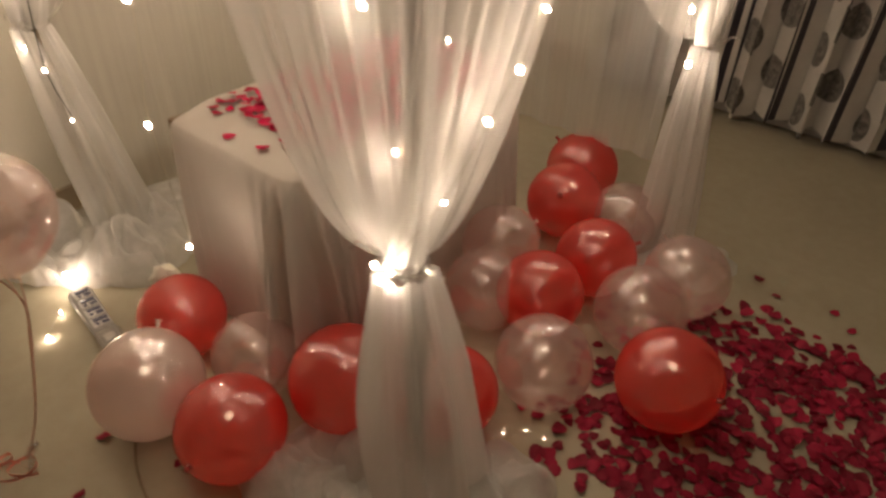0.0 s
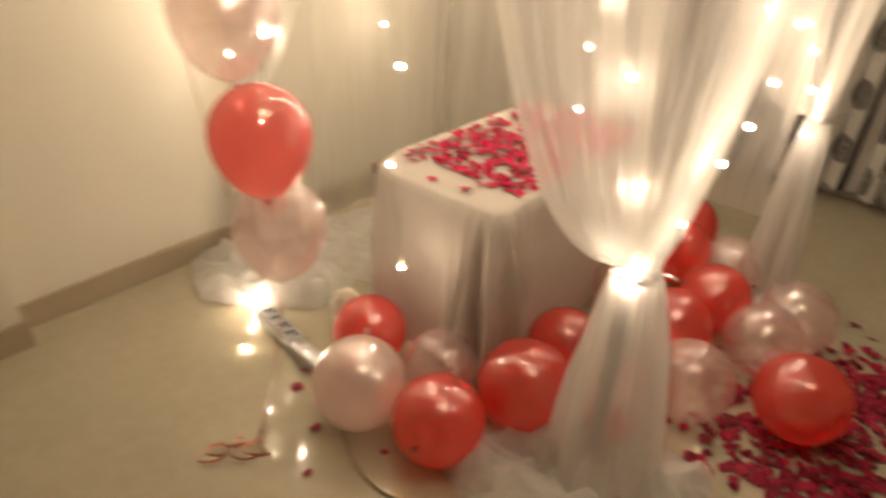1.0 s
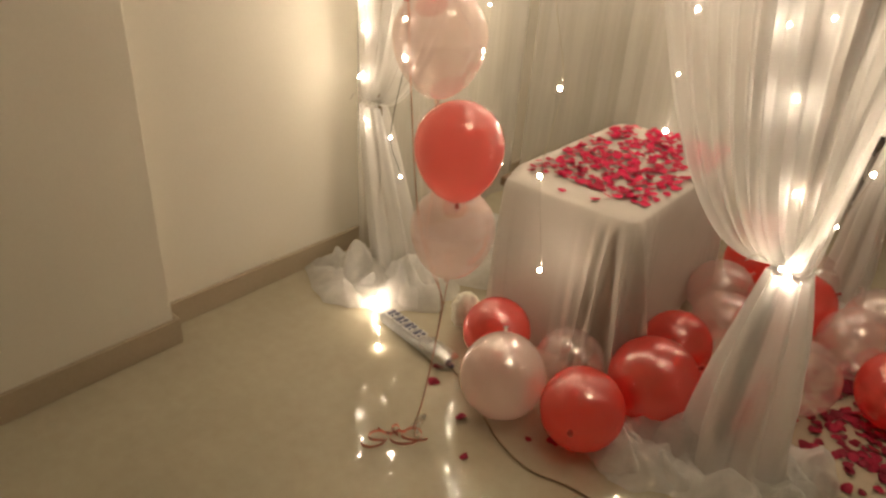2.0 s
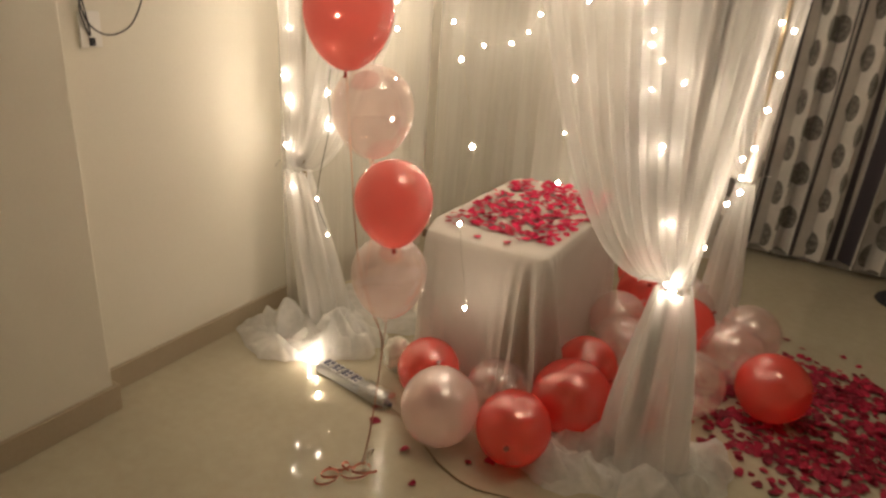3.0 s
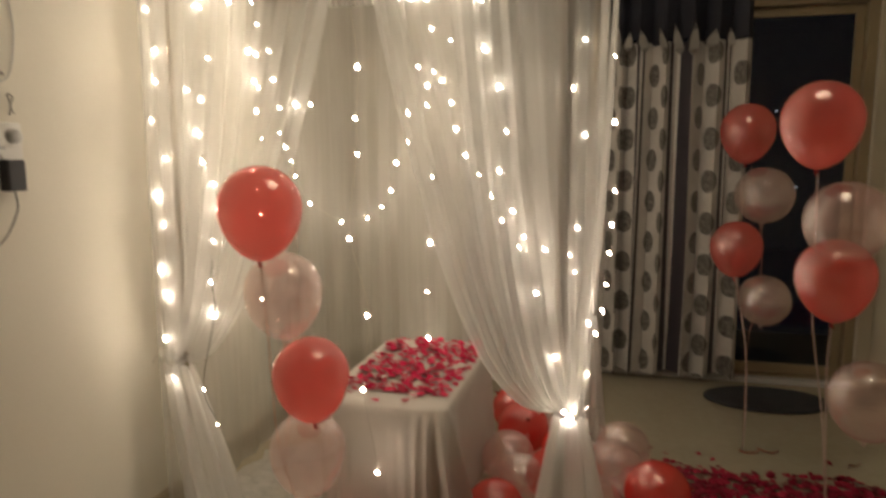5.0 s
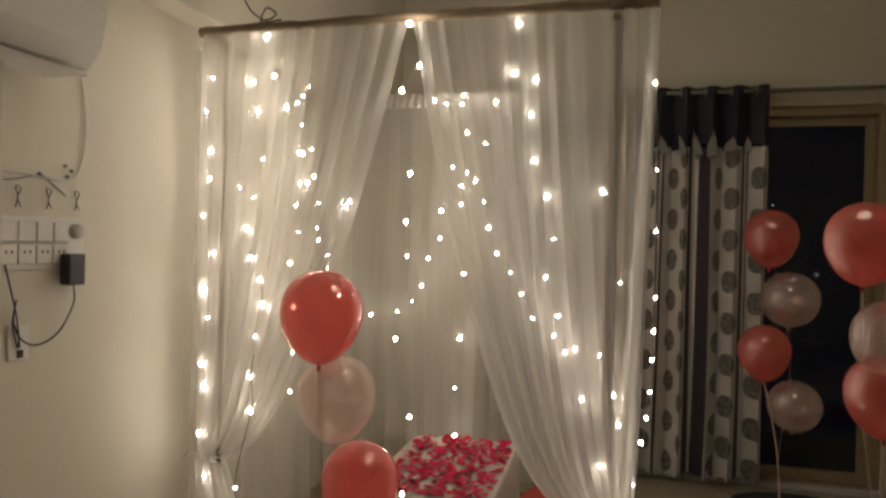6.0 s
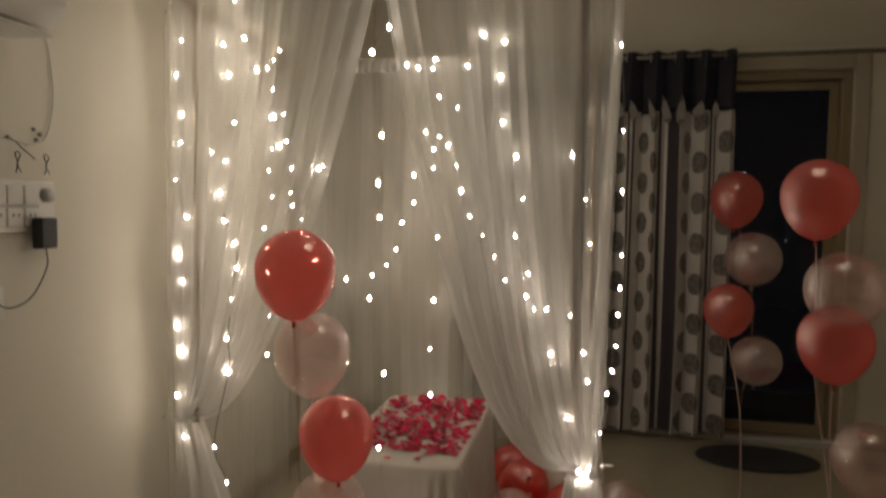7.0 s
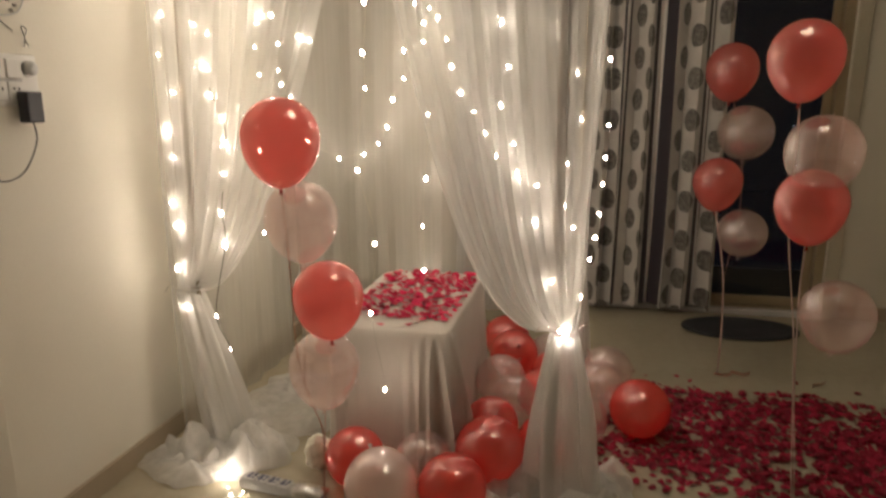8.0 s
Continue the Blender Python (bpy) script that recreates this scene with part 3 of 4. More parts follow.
def tail(tie, foot, r0, r1, seed, squash=0.8, lobes=7, flare=1.0):
    """The bunched net below a tie: a folded bell down to the floor."""
    tie, foot = Vector(tie), Vector(foot)
    rows, uvs = [], []
    nv, nu = 26, 84
    for i in range(nv + 1):
        f = i / nv
        r = r0 + (r1 - r0) * (1 - (1 - f) ** 1.8) * flare
        c = tie.lerp(foot, f)
        c.x += 0.014 * wob(f * 2.2, seed) * f
        row, uv = [], []
        for j in range(nu):
            a = 2 * math.pi * j / nu
            k = 1 + (0.15 + 0.12 * f) * math.sin(lobes * a + 2.0 * wob(f * 1.4, seed) + seed) + 0.12 * math.sin((lobes + 4) * a + seed * 2 + f) + 0.14 * wob(math.cos(a) * 1.4, math.sin(a) * 1.4, f * 2 + seed)
            row.append(Vector((c.x + r * k * math.cos(a), c.y + r * k * squash * math.sin(a), c.z)))
            uv.append((j / nu, f * 0.6))
        rows.append(row)
        uvs.append(uv)
    bm = bmesh.new()
    grid(bm, rows, uvs, True)
    return bm


def heap(cx, cy, rx, ry, height, seed, n=44, m=16):
    """Net crumpled on the floor: several rumpled folds of it lying over one another, with uneven outlines."""
    rnd = random.Random(seed)
    bm = bmesh.new()
    folds = [(0.0, 0.0, 1.0, 0.45)] + [(0.55 * math.cos(a), 0.55 * math.sin(a), rnd.uniform(0.42, 0.62), rnd.uniform(0.7, 1.0)) for a in [seed + 2.1 * k for k in range(4)]]
    for k, (ox, oy, size, tall) in enumerate(folds):
        rows, turn = [], rnd.uniform(0, 6.3)
        stretch = rnd.uniform(0.7, 1.0)
        for i in range(m + 1):
            q = i / m
            row = []
            for j in range(n):
                a = 2 * math.pi * j / n
                ca, sa = math.cos(a), math.sin(a)
                edge = 1 + 0.30 * wob(ca * 1.3, sa * 1.3, seed + k) + 0.12 * wob(ca * 3.5, sa * 3.5, seed + k + 2)
                u, v = q * edge * ca, q * edge * sa * stretch
                x = cx + rx * (ox + size * (u * math.cos(turn) - v * math.sin(turn)))
                y = cy + ry * (oy + size * (u * math.sin(turn) + v * math.cos(turn)))
                ridge = 1 - abs(wob(x * 10 + 0.9 * wob(y * 11, seed), y * 10, seed + k)) * 2.2
                z = height * tall * max(0.0, 1 - q ** 2.5) * (0.30 + 0.55 * max(0.0, ridge)) + 0.010 * (1 + wob(x * 17, y * 17, k)) + 0.002 + 0.001 * k
                row.append(Vector((x, y, max(0.002, z))))
            rows.append(row)
        grid(bm, rows, None, True)
    return bm


def knot_band(tie, r, seed):
    bm = bmesh.new()
    for k in range(3):
        z = tie[2] + 0.008 * (k - 1)
        pts = [(tie[0] + r * (1 + 0.06 * wob(a, seed)) * math.cos(a), tie[1] + r * 0.9 * math.sin(a), z + 0.004 * math.sin(3 * a + k)) for a in [2 * math.pi * q / 20 for q in range(21)]]
        tube(bm, pts, 0.0035, 5, False)
    tube(bm, spline([(tie[0] - r, tie[1] - 0.01, tie[2]), (tie[0] - r - 0.03, tie[1] - 0.02, tie[2] + 0.012), (tie[0] - r - 0.05, tie[1] - 0.02, tie[2] - 0.01)], 5), 0.003, 5)
    tube(bm, spline([(tie[0] + r, tie[1] - 0.01, tie[2]), (tie[0] + r + 0.02, tie[1] - 0.02, tie[2] + 0.025), (tie[0] + r + 0.045, tie[1] - 0.03, tie[2] + 0.03)], 5), 0.003, 5)
    return bm


TF, TL, TB = (-0.50, 0.90, 0.58), (-1.80, 0.98, 0.61), (-0.48, 1.94, 0.63)


def drape(label, panels, tie, foot, radii, pool, seed, lobes=7):
    d = thing("net_drape", (0, 0, 0), label=label, category="drape", group="canopy drapes")
    for args in panels:
        part("panel", gathered(*args), NET, d)
    low = Vector(tie) - Vector((0, 0, 0.012))
    part("tail", tail(low, foot, *radii, seed, 0.85, lobes), NETFULL, d, "bunched net below the tie")
    part("tie", knot_band(tie, 0.036, seed), FILM, d, "shiny clear tie")
    for k, q in enumerate(pool):
        part("trailing_net", heap(*q, seed + k), NETPOOL, d, "net heaped on the floor")
    return d


drape("white net drape tied back at the front post beside the balloons",
      [((-1.11, CY0 - 0.02, CZ - 0.012), (CX1, CY0 - 0.02, CZ - 0.012), TF, 0.43, 10, 1),
       ((CX1 - 0.008, CY0, CZ - 0.02), (CX1 - 0.008, 1.46, CZ - 0.02), TF, 0.55, 7, 2)],
      TF, (-0.49, 0.93, 0.0), (0.042, 0.104), ((-0.48, 0.90, 0.22, 0.19, 0.12), (-0.66, 0.82, 0.16, 0.13, 0.11), (-0.38, 0.98, 0.13, 0.15, 0.10)), 3)
drape("white net drape tied beside the cream wall, trailing on the floor",
      [((CX0 + 0.02, CY0 - 0.02, CZ - 0.012), (-1.13, CY0 - 0.02, CZ - 0.012), TL, 0.56, 9, 4),
       ((CX0 - 0.01, CY0 + 0.02, CZ - 0.02), (CX0 - 0.01, 1.42, CZ - 0.02), TL, 0.55, 8, 5)],
      TL, (-1.70, 1.03, 0.0), (0.045, 0.085), ((-1.70, 0.97, 0.24, 0.20, 0.17), (-1.74, 0.82, 0.20, 0.12, 0.09)), 6)
drape("white net drape tied back at the rear post near the curtains",
      [((-1.10, CY1 + 0.012, CZ - 0.012), (CX1, CY1 + 0.012, CZ - 0.012), TB, 0.50, 8, 7),
       ((CX1 + 0.02, 1.50, CZ - 0.02), (CX1 + 0.02, CY1, CZ - 0.02), TB, 0.55, 8, 8)],
      TB, (-0.47, 1.96, 0.0), (0.03, 0.068), ((-0.44, 1.97, 0.2, 0.15, 0.06),), 9)



def straight_net(x0, x1, y, z0, z1, pleats, seed, nu=130, nv=24):
    """Net hanging straight down in soft pleats."""
    rows, uvs = [], []
    for i in range(nv + 1):
        f = i / nv
        row, uv = [], []
        for j in range(nu + 1):
            u = j / nu
            ph = 2 * math.pi * pleats * (u + 0.04 * wob(u * 6, seed, f * 0.6))
            a = (0.003 + 0.007 * f) * (1 + 0.6 * wob(u * 7, seed + 4, f))
            row.append(Vector((x0 + (x1 - x0) * u + 0.5 * a * math.sin(2 * ph) + 0.02 * f * wob(f * 1.4, u * 2, seed), y + a * math.sin(ph), z1 + (z0 - z1) * f)))
            uv.append((u * 1.2, f * 1.4))
        rows.append(row)
        uvs.append(uv)
    bm = bmesh.new()
    grid(bm, rows, uvs)
    return bm


backdrop_net = thing("net_drape", (0, 0, 0), label="thin white net hanging loose behind the petal table", category="drape", group="canopy drapes")
part("panel", straight_net(CX0, -1.06, CY1 - 0.025, 0.012, CZ - 0.05, 7, 21), NETTHIN, backdrop_net)
part("panel", straight_net(-1.06, -0.53, CY1 - 0.028, 0.30, CZ - 0.05, 5, 23, 90), NETTHIN, backdrop_net, "shorter net ending above the floor")
part("heading", straight_net(CX0, -0.53, CY1 - 0.022, CZ - 0.051, CZ + 0.012, 40, 22, 200, 3), NETFULL, backdrop_net, "gathered heading over the bar")

side_net = thing("net_drape", (WX + 0.075, 0.99, 0), 90, label="thin white net hanging along the cream wall inside the canopy", category="drape", group="canopy drapes")
part("panel", straight_net(0.0, 0.96, 0.0, 0.006, CZ - 0.03, 6, 25), NETTHIN, side_net)
pool = part("trailing_net", heap(-1.62, 1.33, 0.29, 0.36, 0.05, 8), NETPOOL, side_net, "net spread over the floor")
pool.matrix_parent_inverse = side_net.matrix_basis.inverted()

# ---- fairy lights ----
bm = bmesh.new()
bmesh.ops.create_icosphere(bm, subdivisions=2, radius=0.0048)
bmesh.ops.scale(bm, vec=(1, 1, 1.25), verts=bm.verts)
BULB_MESH = bpy.data.meshes.new("bulb")
bm.to_mesh(BULB_MESH)
bm.free()
BULB_MESH.polygons.foreach_set("use_smooth", [True] * len(BULB_MESH.polygons))
BULB_MESH.materials.append(LED)


def bulb(parent, p, most=1.0):
    b = new("bulb", BULB_MESH)
    b.parent = parent
    b.location = p
    size = most * (0.98 + 0.75 * wob(p[0] * 31, p[1] * 17, p[2] * 23))
    b.scale = (size, size, size)


def fairy(label, y, places, seed=0, wire=None, size=1.0):
    """A string of lights: bulbs at (x, z) or (x, y, z), on a slack wire through them; size scales its bulbs."""
    s = thing("fairy_lights", (0, 0, 0), label=label, category="fairy lights", group="canopy fairy lights")
    rnd = random.Random(seed)
    pts = [Vector((p[0], y + rnd.uniform(-0.012, 0.012), p[1])) if len(p) == 2 else Vector(p) for p in places]
    for p in pts:
        bulb(s, p, size)
    ctrl = [p + Vector((rnd.uniform(-0.006, 0.006), 0.004, 0.010)) for p in pts]
    bm = bmesh.new()
    tube(bm, spline(ctrl, 6), 0.0008 if wire is None else 0.0015, 5)
    part("wire", bm, wire or PALEW, s)
    return s


fairy("lit warm-white fairy lights hanging beside the cream wall", 0.945,
      [(-1.82, 1.98), (-1.80, 1.85), (-1.82, 1.74), (-1.79, 1.61), (-1.80, 1.52), (-1.82, 1.40), (-1.78, 1.28), (-1.82, 1.16), (-1.79, 1.07), (-1.81, 0.92), (-1.81, 0.84), (-1.82, 0.69), (-1.80, 0.55)], seed=1, size=0.82)
fairy("lit warm-white fairy lights down the tied-back net", 0.94,
      [(-1.61, 1.97), (-1.65, 1.83), (-1.62, 1.73), (-1.60, 1.58), (-1.69, 1.49), (-1.64, 1.46), (-1.66, 1.36), (-1.64, 1.27), (-1.61, 1.20), (-1.60, 1.12), (-1.62, 1.02), (-1.63, 0.89), (-1.63, 0.78), (-1.68, 0.53), (-1.64, 0.41)], seed=2, wire=WIRE, size=0.84)
fairy("lit fairy light strand hanging free in the canopy opening", 0.88,
      [(-1.11, 1.96), (-1.08, 1.84), (-1.13, 1.77), (-1.10, 1.53), (-1.11, 1.39), (-1.10, 1.29), (-1.13, 1.05), (-1.088, 0.822), (-1.10, 0.60), (-1.06, 0.345)], seed=3)
fairy("lit warm-white fairy lights down the front net drape", 0.94,
      [(-0.80, 1.96), (-0.81, 1.82), (-0.75, 1.80), (-0.76, 1.70), (-0.75, 1.57), (-0.71, 1.47), (-0.69, 1.35), (-0.71, 1.24), (-0.67, 1.13), (-0.65, 1.03), (-0.60, 0.90), (-0.545, 0.72)], seed=4, wire=WIRE, size=0.9)
fairy("lit fairy lights along the side edge of the canopy", 0.95,
      [(-0.42, 1.02, 1.80), (-0.405, 1.08, 1.56), (-0.40, 1.14, 1.38), (-0.395, 1.15, 1.18), (-0.40, 1.12, 1.08), (-0.405, 1.09, 1.0),
       (-0.41, 1.06, 0.91), (-0.42, 1.03, 0.84), (-0.435, 0.99, 0.78), (-0.455, 0.93, 0.68), (-0.487, 0.855, 0.60), (-0.50, 0.852, 0.575)], seed=5, size=0.72)
fairy("lit bulbs bundled at the tie of the front net drape", 0.86, [(-0.512, 0.853, 0.592), (-0.492, 0.848, 0.583), (-0.503, 0.856, 0.566)], seed=17, size=0.95)
fairy("lit fairy lights looped in the rear corner of the canopy", 1.55,
      [(-1.80, 1.97), (-1.75, 1.96), (-1.80, 1.89), (-1.77, 1.92), (-1.77, 1.80), (-1.79, 1.69), (-1.73, 1.70), (-1.72, 1.59), (-1.78, 1.56), (-1.56, 1.49), (-1.69, 1.48), (-1.80, 1.47),
       (-1.70, 1.38), (-1.78, 1.36), (-1.65, 1.27), (-1.82, 1.23), (-1.80, 1.15), (-1.80, 1.05), (-1.80, 0.86), (-1.80, 0.70)], seed=6, size=0.84)
fairy("lit fairy light garland drooping across the back of the canopy", 1.845,
      [(-1.16, 1.97), (-1.14, 1.81), (-1.1, 1.6), (-1.16, 1.58), (-1.25, 1.47), (-1.25, 1.35), (-1.3, 1.26), (-1.33, 1.14), (-1.37, 1.07), (-1.44, 1.02), (-1.56, 1.0), (-1.71, 1.08), (-1.78, 1.2), (-1.83, 1.33)], seed=7)
fairy("lit fairy lights draped along the back of the canopy", 1.85,
      [(-1.29, 1.95), (-1.24, 1.94), (-1.17, 1.93), (-1.02, 1.94), (-1.06, 1.76), (-1.20, 1.66), (-1.14, 1.64), (-1.06, 1.51), (-1.04, 1.40), (-1.00, 1.29), (-0.94, 1.21), (-0.89, 1.12), (-0.84, 1.02), (-0.75, 0.95), (-0.66, 0.90), (-0.56, 0.88), (-0.50, 0.72), (-0.48, 0.60)], seed=8)
fairy("lit fairy light strand hanging against the far side", 1.835, [(-1.16, 1.50), (-1.14, 1.20), (-1.15, 0.92), (-1.17, 0.70), (-1.16, 0.50)], seed=9)

fairy("lit fairy lights hooked behind the net beside the cream wall", 0.955, [(-1.60, 1.98), (-1.582, 1.85), (-1.539, 1.749), (-1.483, 1.602), (-1.457, 1.509), (-1.325, 1.438)], seed=14, size=0.9)

# lights bundled at the power strip
fairy("bundle of lit fairy lights under the net by the power strip", 0.8,
      [(-1.60, 0.80, 0.035), (-1.585, 0.785, 0.05)], seed=10, size=0.85)
# tiny bulbs laid on the tiles in place of a reflected glint
fairy("small lit bulbs standing in for a glint on the tiles by the power strip", 0.7, [(-1.50, 0.72, 0.012), (-1.44, 0.66, 0.009)], seed=16, size=0.42)


# extra bulbs, added only to brighten the inside of the canopy
fairy("lit fairy lights added down the rear net drape to brighten the inside", 1.90, [(-0.52 - 0.05 * math.sin(k * 1.7) * (1 - k / 11), 1.91, 1.75 - 0.19 * k) for k in range(6)], seed=12, size=0.8)

# cable that feeds the lights, looping up to the ceiling
bm = bmesh.new()
tube(bm, spline([(-1.70, 0.93, 2.30), (-1.69, 0.93, 2.14), (-1.66, 0.93, 2.06), (-1.60, 0.92, 2.015), (-1.56, 0.92, 2.03), (-1.59, 0.915, 2.05), (-1.61, 0.92, 2.01), (-1.54, 0.92, 2.012)], 8), 0.0026, 6)
tube(bm, spline([(-1.70, 0.93, 2.30), (-1.75, 0.96, 2.62), (-1.77, 1.0, TOP)], 8), 0.0026, 6)
single("feed_cable", bm, WIRE, True, label="dark cable looping from the ceiling to the canopy bar", category="cable")

# ---- table, cloth and petals ----
TX0, TX1, TY0, TY1, TZ = -1.325, -0.88, 1.008, 1.795, 0.50
table = thing("side_table", ((TX0 + TX1) / 2, (TY0 + TY1) / 2, 0), label="low table hidden under a white cloth", category="table")
hx, hy = (TX1 - TX0) / 2, (TY1 - TY0) / 2
part("tabletop", boxes((-hx + 0.012, hx - 0.012, -hy + 0.012, hy - 0.012, TZ - 0.035, TZ - 0.006), bevel=0.004), WOOD, table, "", False)
for sx in (-1, 1):
    for sy in (-1, 1):
        part("leg", boxes((sx * (hx - 0.05) - 0.02, sx * (hx - 0.05) + 0.02, sy * (hy - 0.05) - 0.02, sy * (hy - 0.05) + 0.02, 0.0, TZ - 0.035), bevel=0.003), WOOD, table, "", False)


def tablecloth():
    """Cloth over the table: flat top, rounded lip, skirt with folds that gather at the corners."""
    n, per = 660, []
    # outline of the top: one corner is cut off slantwise, the others are rounded
    out = [(-hx + 0.045, -hy), (hx - 0.03, -hy), (hx - 0.009, -hy + 0.009), (hx, -hy + 0.03), (hx, hy - 0.03), (hx - 0.009, hy - 0.009), (hx - 0.03, hy),
           (-hx + 0.05, hy), (-hx + 0.012, hy - 0.02), (-hx, hy - 0.06), (-hx, -hy + 0.125), (-hx + 0.006, -hy + 0.095), (-hx + 0.035, -hy + 0.012)]
    legs = [(Vector(a), Vector(b)) for a, b in zip(out, out[1:] + out[:1])]
    total = sum((b - a).length for a, b in legs)
    for k in range(n):
        s = k / n * total
        for a, b in legs:
            if s <= (b - a).length:
                break
            s -= (b - a).length
        d = (b - a).normalized()
        p = a + d * s
        dist = min((p - Vector(c)).length for c in ((hx, -hy), (hx, hy), (-hx, hy), (-hx + 0.02, -hy + 0.05)))
        per.append((p.x, p.y, d.y, -d.x, dist))
    # the outward direction turns smoothly round the corners
    normals = []
    for k in range(n):
        v = sum((Vector((per[(k + q) % n][2], per[(k + q) % n][3])) for q in range(-9, 10)), Vector((0, 0))).normalized()
        normals.append(v)
    per = [(x, y, v.x, v.y, dist) for (x, y, _, _, dist), v in zip(per, normals)]
    rows, uvs = [], []
    levels = [(0.0, 0.0), (0.5, 0.0), (0.9, 0.0), (0.985, -0.0015), (1.0, -0.007)]
    for q, dz in levels:
        rows.append([Vector((x * q, y * q, TZ + dz + 0.0025 * wob(x * 9, y * 9, q))) for x, y, *_ in per])
        uvs.append([(k / n * 2, q * 0.3) for k in range(n)])
    for i in range(1, 27):
        f = i / 26
        row = []
        for k, (x, y, nx, ny, dist) in enumerate(per):
            c = math.exp(-(dist / 0.095) ** 2)
            big = 1.0 if (x > 0 and y < 0) else 0.16
            run = k / n * total
            ph = run * 150 + 2.2 * wob(run * 9, 3.1) + 0.8 * wob(f * 1.6, run * 4)
            fold = math.sin(ph) + 0.25 * math.sin(2 * ph + 1)
            open_out = f ** 0.8
            o = 0.004 + 0.006 * f + c * big * open_out * (0.072 + 0.058 * fold) + 0.005 * f * math.sin(run * 16 + 1) + 0.010 * f * wob(run * 5, f * 1.2, 5)
            slide = c * big * open_out * 0.034 * math.cos(ph)
            z = TZ - 0.007 - f * (TZ - 0.012)
            row.append(Vector((x + nx * o - ny * slide, y + ny * o + nx * slide, max(0.004, z + 0.004 * wob(k * 0.11, 8) * f))))
        rows.append(row)
        uvs.append([(k / n * 2, 0.3 + f * 0.5) for k in range(n)])
    bm = bmesh.new()
    grid(bm, rows, uvs, True)
    return bm


cloth_ob = single("tablecloth", tablecloth(), CLOTH, True, label="white tablecloth with gathered corner folds over the table", category="tablecloth")
cloth_ob.location = ((TX0 + TX1) / 2, (TY0 + TY1) / 2, 0)


def petals(places, base, seed, size):
    """Loose curled petals as one mesh: each a small cupped, notched sheet."""
    rnd = random.Random(seed)
    verts, faces = [], []
    for x, y, lift in places:
        s = size * rnd.uniform(0.7, 1.25)
        tilt = Euler((rnd.gauss(0, 0.17), rnd.gauss(0, 0.17), rnd.uniform(0, 6.28))).to_matrix()
        cup = rnd.uniform(0.05, 0.5) * (1 if rnd.random() < 0.7 else -1)
        asp = rnd.uniform(0.75, 1.05)
        o, low = len(verts), 1e9
        vs = []
        for i in range(4):
            for j in range(4):
                a, b = i / 1.5 - 1, j / 1.5 - 1
                r = 1.0 / max(1.0, math.hypot(a, b) / max(abs(a), abs(b), 1e-6))
                px, py = a * r, b * r * asp
                if j == 3 and i in (1, 2):
                    py *= 0.86
                px *= 0.8 + 0.2 * b
                vs.append(tilt @ Vector((px * s, py * s, cup * s * (px * px + py * py) + rnd.uniform(-0.05, 0.05) * s)))
        low = min(v.z for v in vs)
        for v in vs:
            verts.append((x + v.x, y + v.y, base + lift + v.z - low + 0.0006))
        for i in range(3):
            for j in range(3):
                k = o + i * 4 + j
                faces.append((k, k + 1, k + 5, k + 4))
    me = bpy.data.meshes.new("petals")
    me.from_pydata(verts, [], faces)
    me.polygons.foreach_set("use_smooth", [True] * len(me.polygons))
    return me


rnd = random.Random(31)
spots = []
while len(spots) < 460:
    a, b = rnd.uniform(0.07, 0.97), rnd.uniform(0.12, 0.985)
    # the scatter leaves the front strip and one corner of the cloth bare
    if b < 0.10 + 0.14 * abs(a - 0.6) + 0.05 * wob(a * 6, 1) or (a > 0.88 and b < 0.5 and rnd.random() < 0.5):
        continue
    if rnd.random() < 0.35 + 0.65 * (1 - abs(a - 0.55) * 1.2):
        spots.append((TX0 + a * (TX1 - TX0), TY0 + b * (TY1 - TY0), rnd.uniform(0, 0.004)))
spots += [(TX0 + 0.045, TY0 + 0.13, 0), (TX0 + 0.06, TY0 + 0.10, 0), (TX0 + 0.09, TY0 + 0.09, 0), (TX0 + 0.2, TY0 + 0.04, 0), (TX0 + 0.3, TY0 + 0.05, 0)]
me = petals(spots, TZ + 0.002, 5, 0.0155)
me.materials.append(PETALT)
tagged(new("table_petals", me), "bright crimson rose petals strewn over the white tablecloth", "petals", kind="stuff")

spots = []
while len(spots) < 4500:
    x, y = rnd.uniform(-0.5, 1.75), rnd.uniform(0.92, 2.0)
    back = 1.92 - 0.25 * max(0, -0.15 - x) / 0.3 + 0.05 * wob(x * 3, 2) - 0.12 * max(0, x - 0.4)
    front = 1.02 - 0.04 * x + 0.05 * wob(x * 4, 7) - 0.05 * min(1, max(0, x))
    if y > back or y < front or x < -0.46 + 0.04 * wob(y * 6, 4):
        continue
    dense = min(1, 0.12 + 1.9 * min(x + 0.50, 0.5)) * min(1, 0.3 + 6 * (back - y)) * min(1, 0.22 + 3.2 * (y - front))
    if rnd.random() < dense * (0.7 + 0.5 * wob(x * 5, y * 5, 9)):
        spots.append((x, y, rnd.uniform(0, 0.005) * dense))
for x, y in ((-0.14, 1.99), (-0.20, 2.03), (0.0, 2.02), (0.05, 1.97), (-0.85, 0.70), (-1.07, 0.60), (-1.25, 0.72), (-0.90, 0.66), (-1.36, 1.30), (-1.33, 1.28), (-1.38, 1.36), (-1.40, 1.22), (-1.45, 1.33), (-1.31, 1.22), (0.52, 2.05), (0.75, 1.98), (-1.22, 0.66), (-0.98, 0.50)):
    spots.append((x, y, 0))
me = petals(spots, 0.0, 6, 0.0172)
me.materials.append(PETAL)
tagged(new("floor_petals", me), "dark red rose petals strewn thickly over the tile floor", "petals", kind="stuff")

# ---- balloons ----


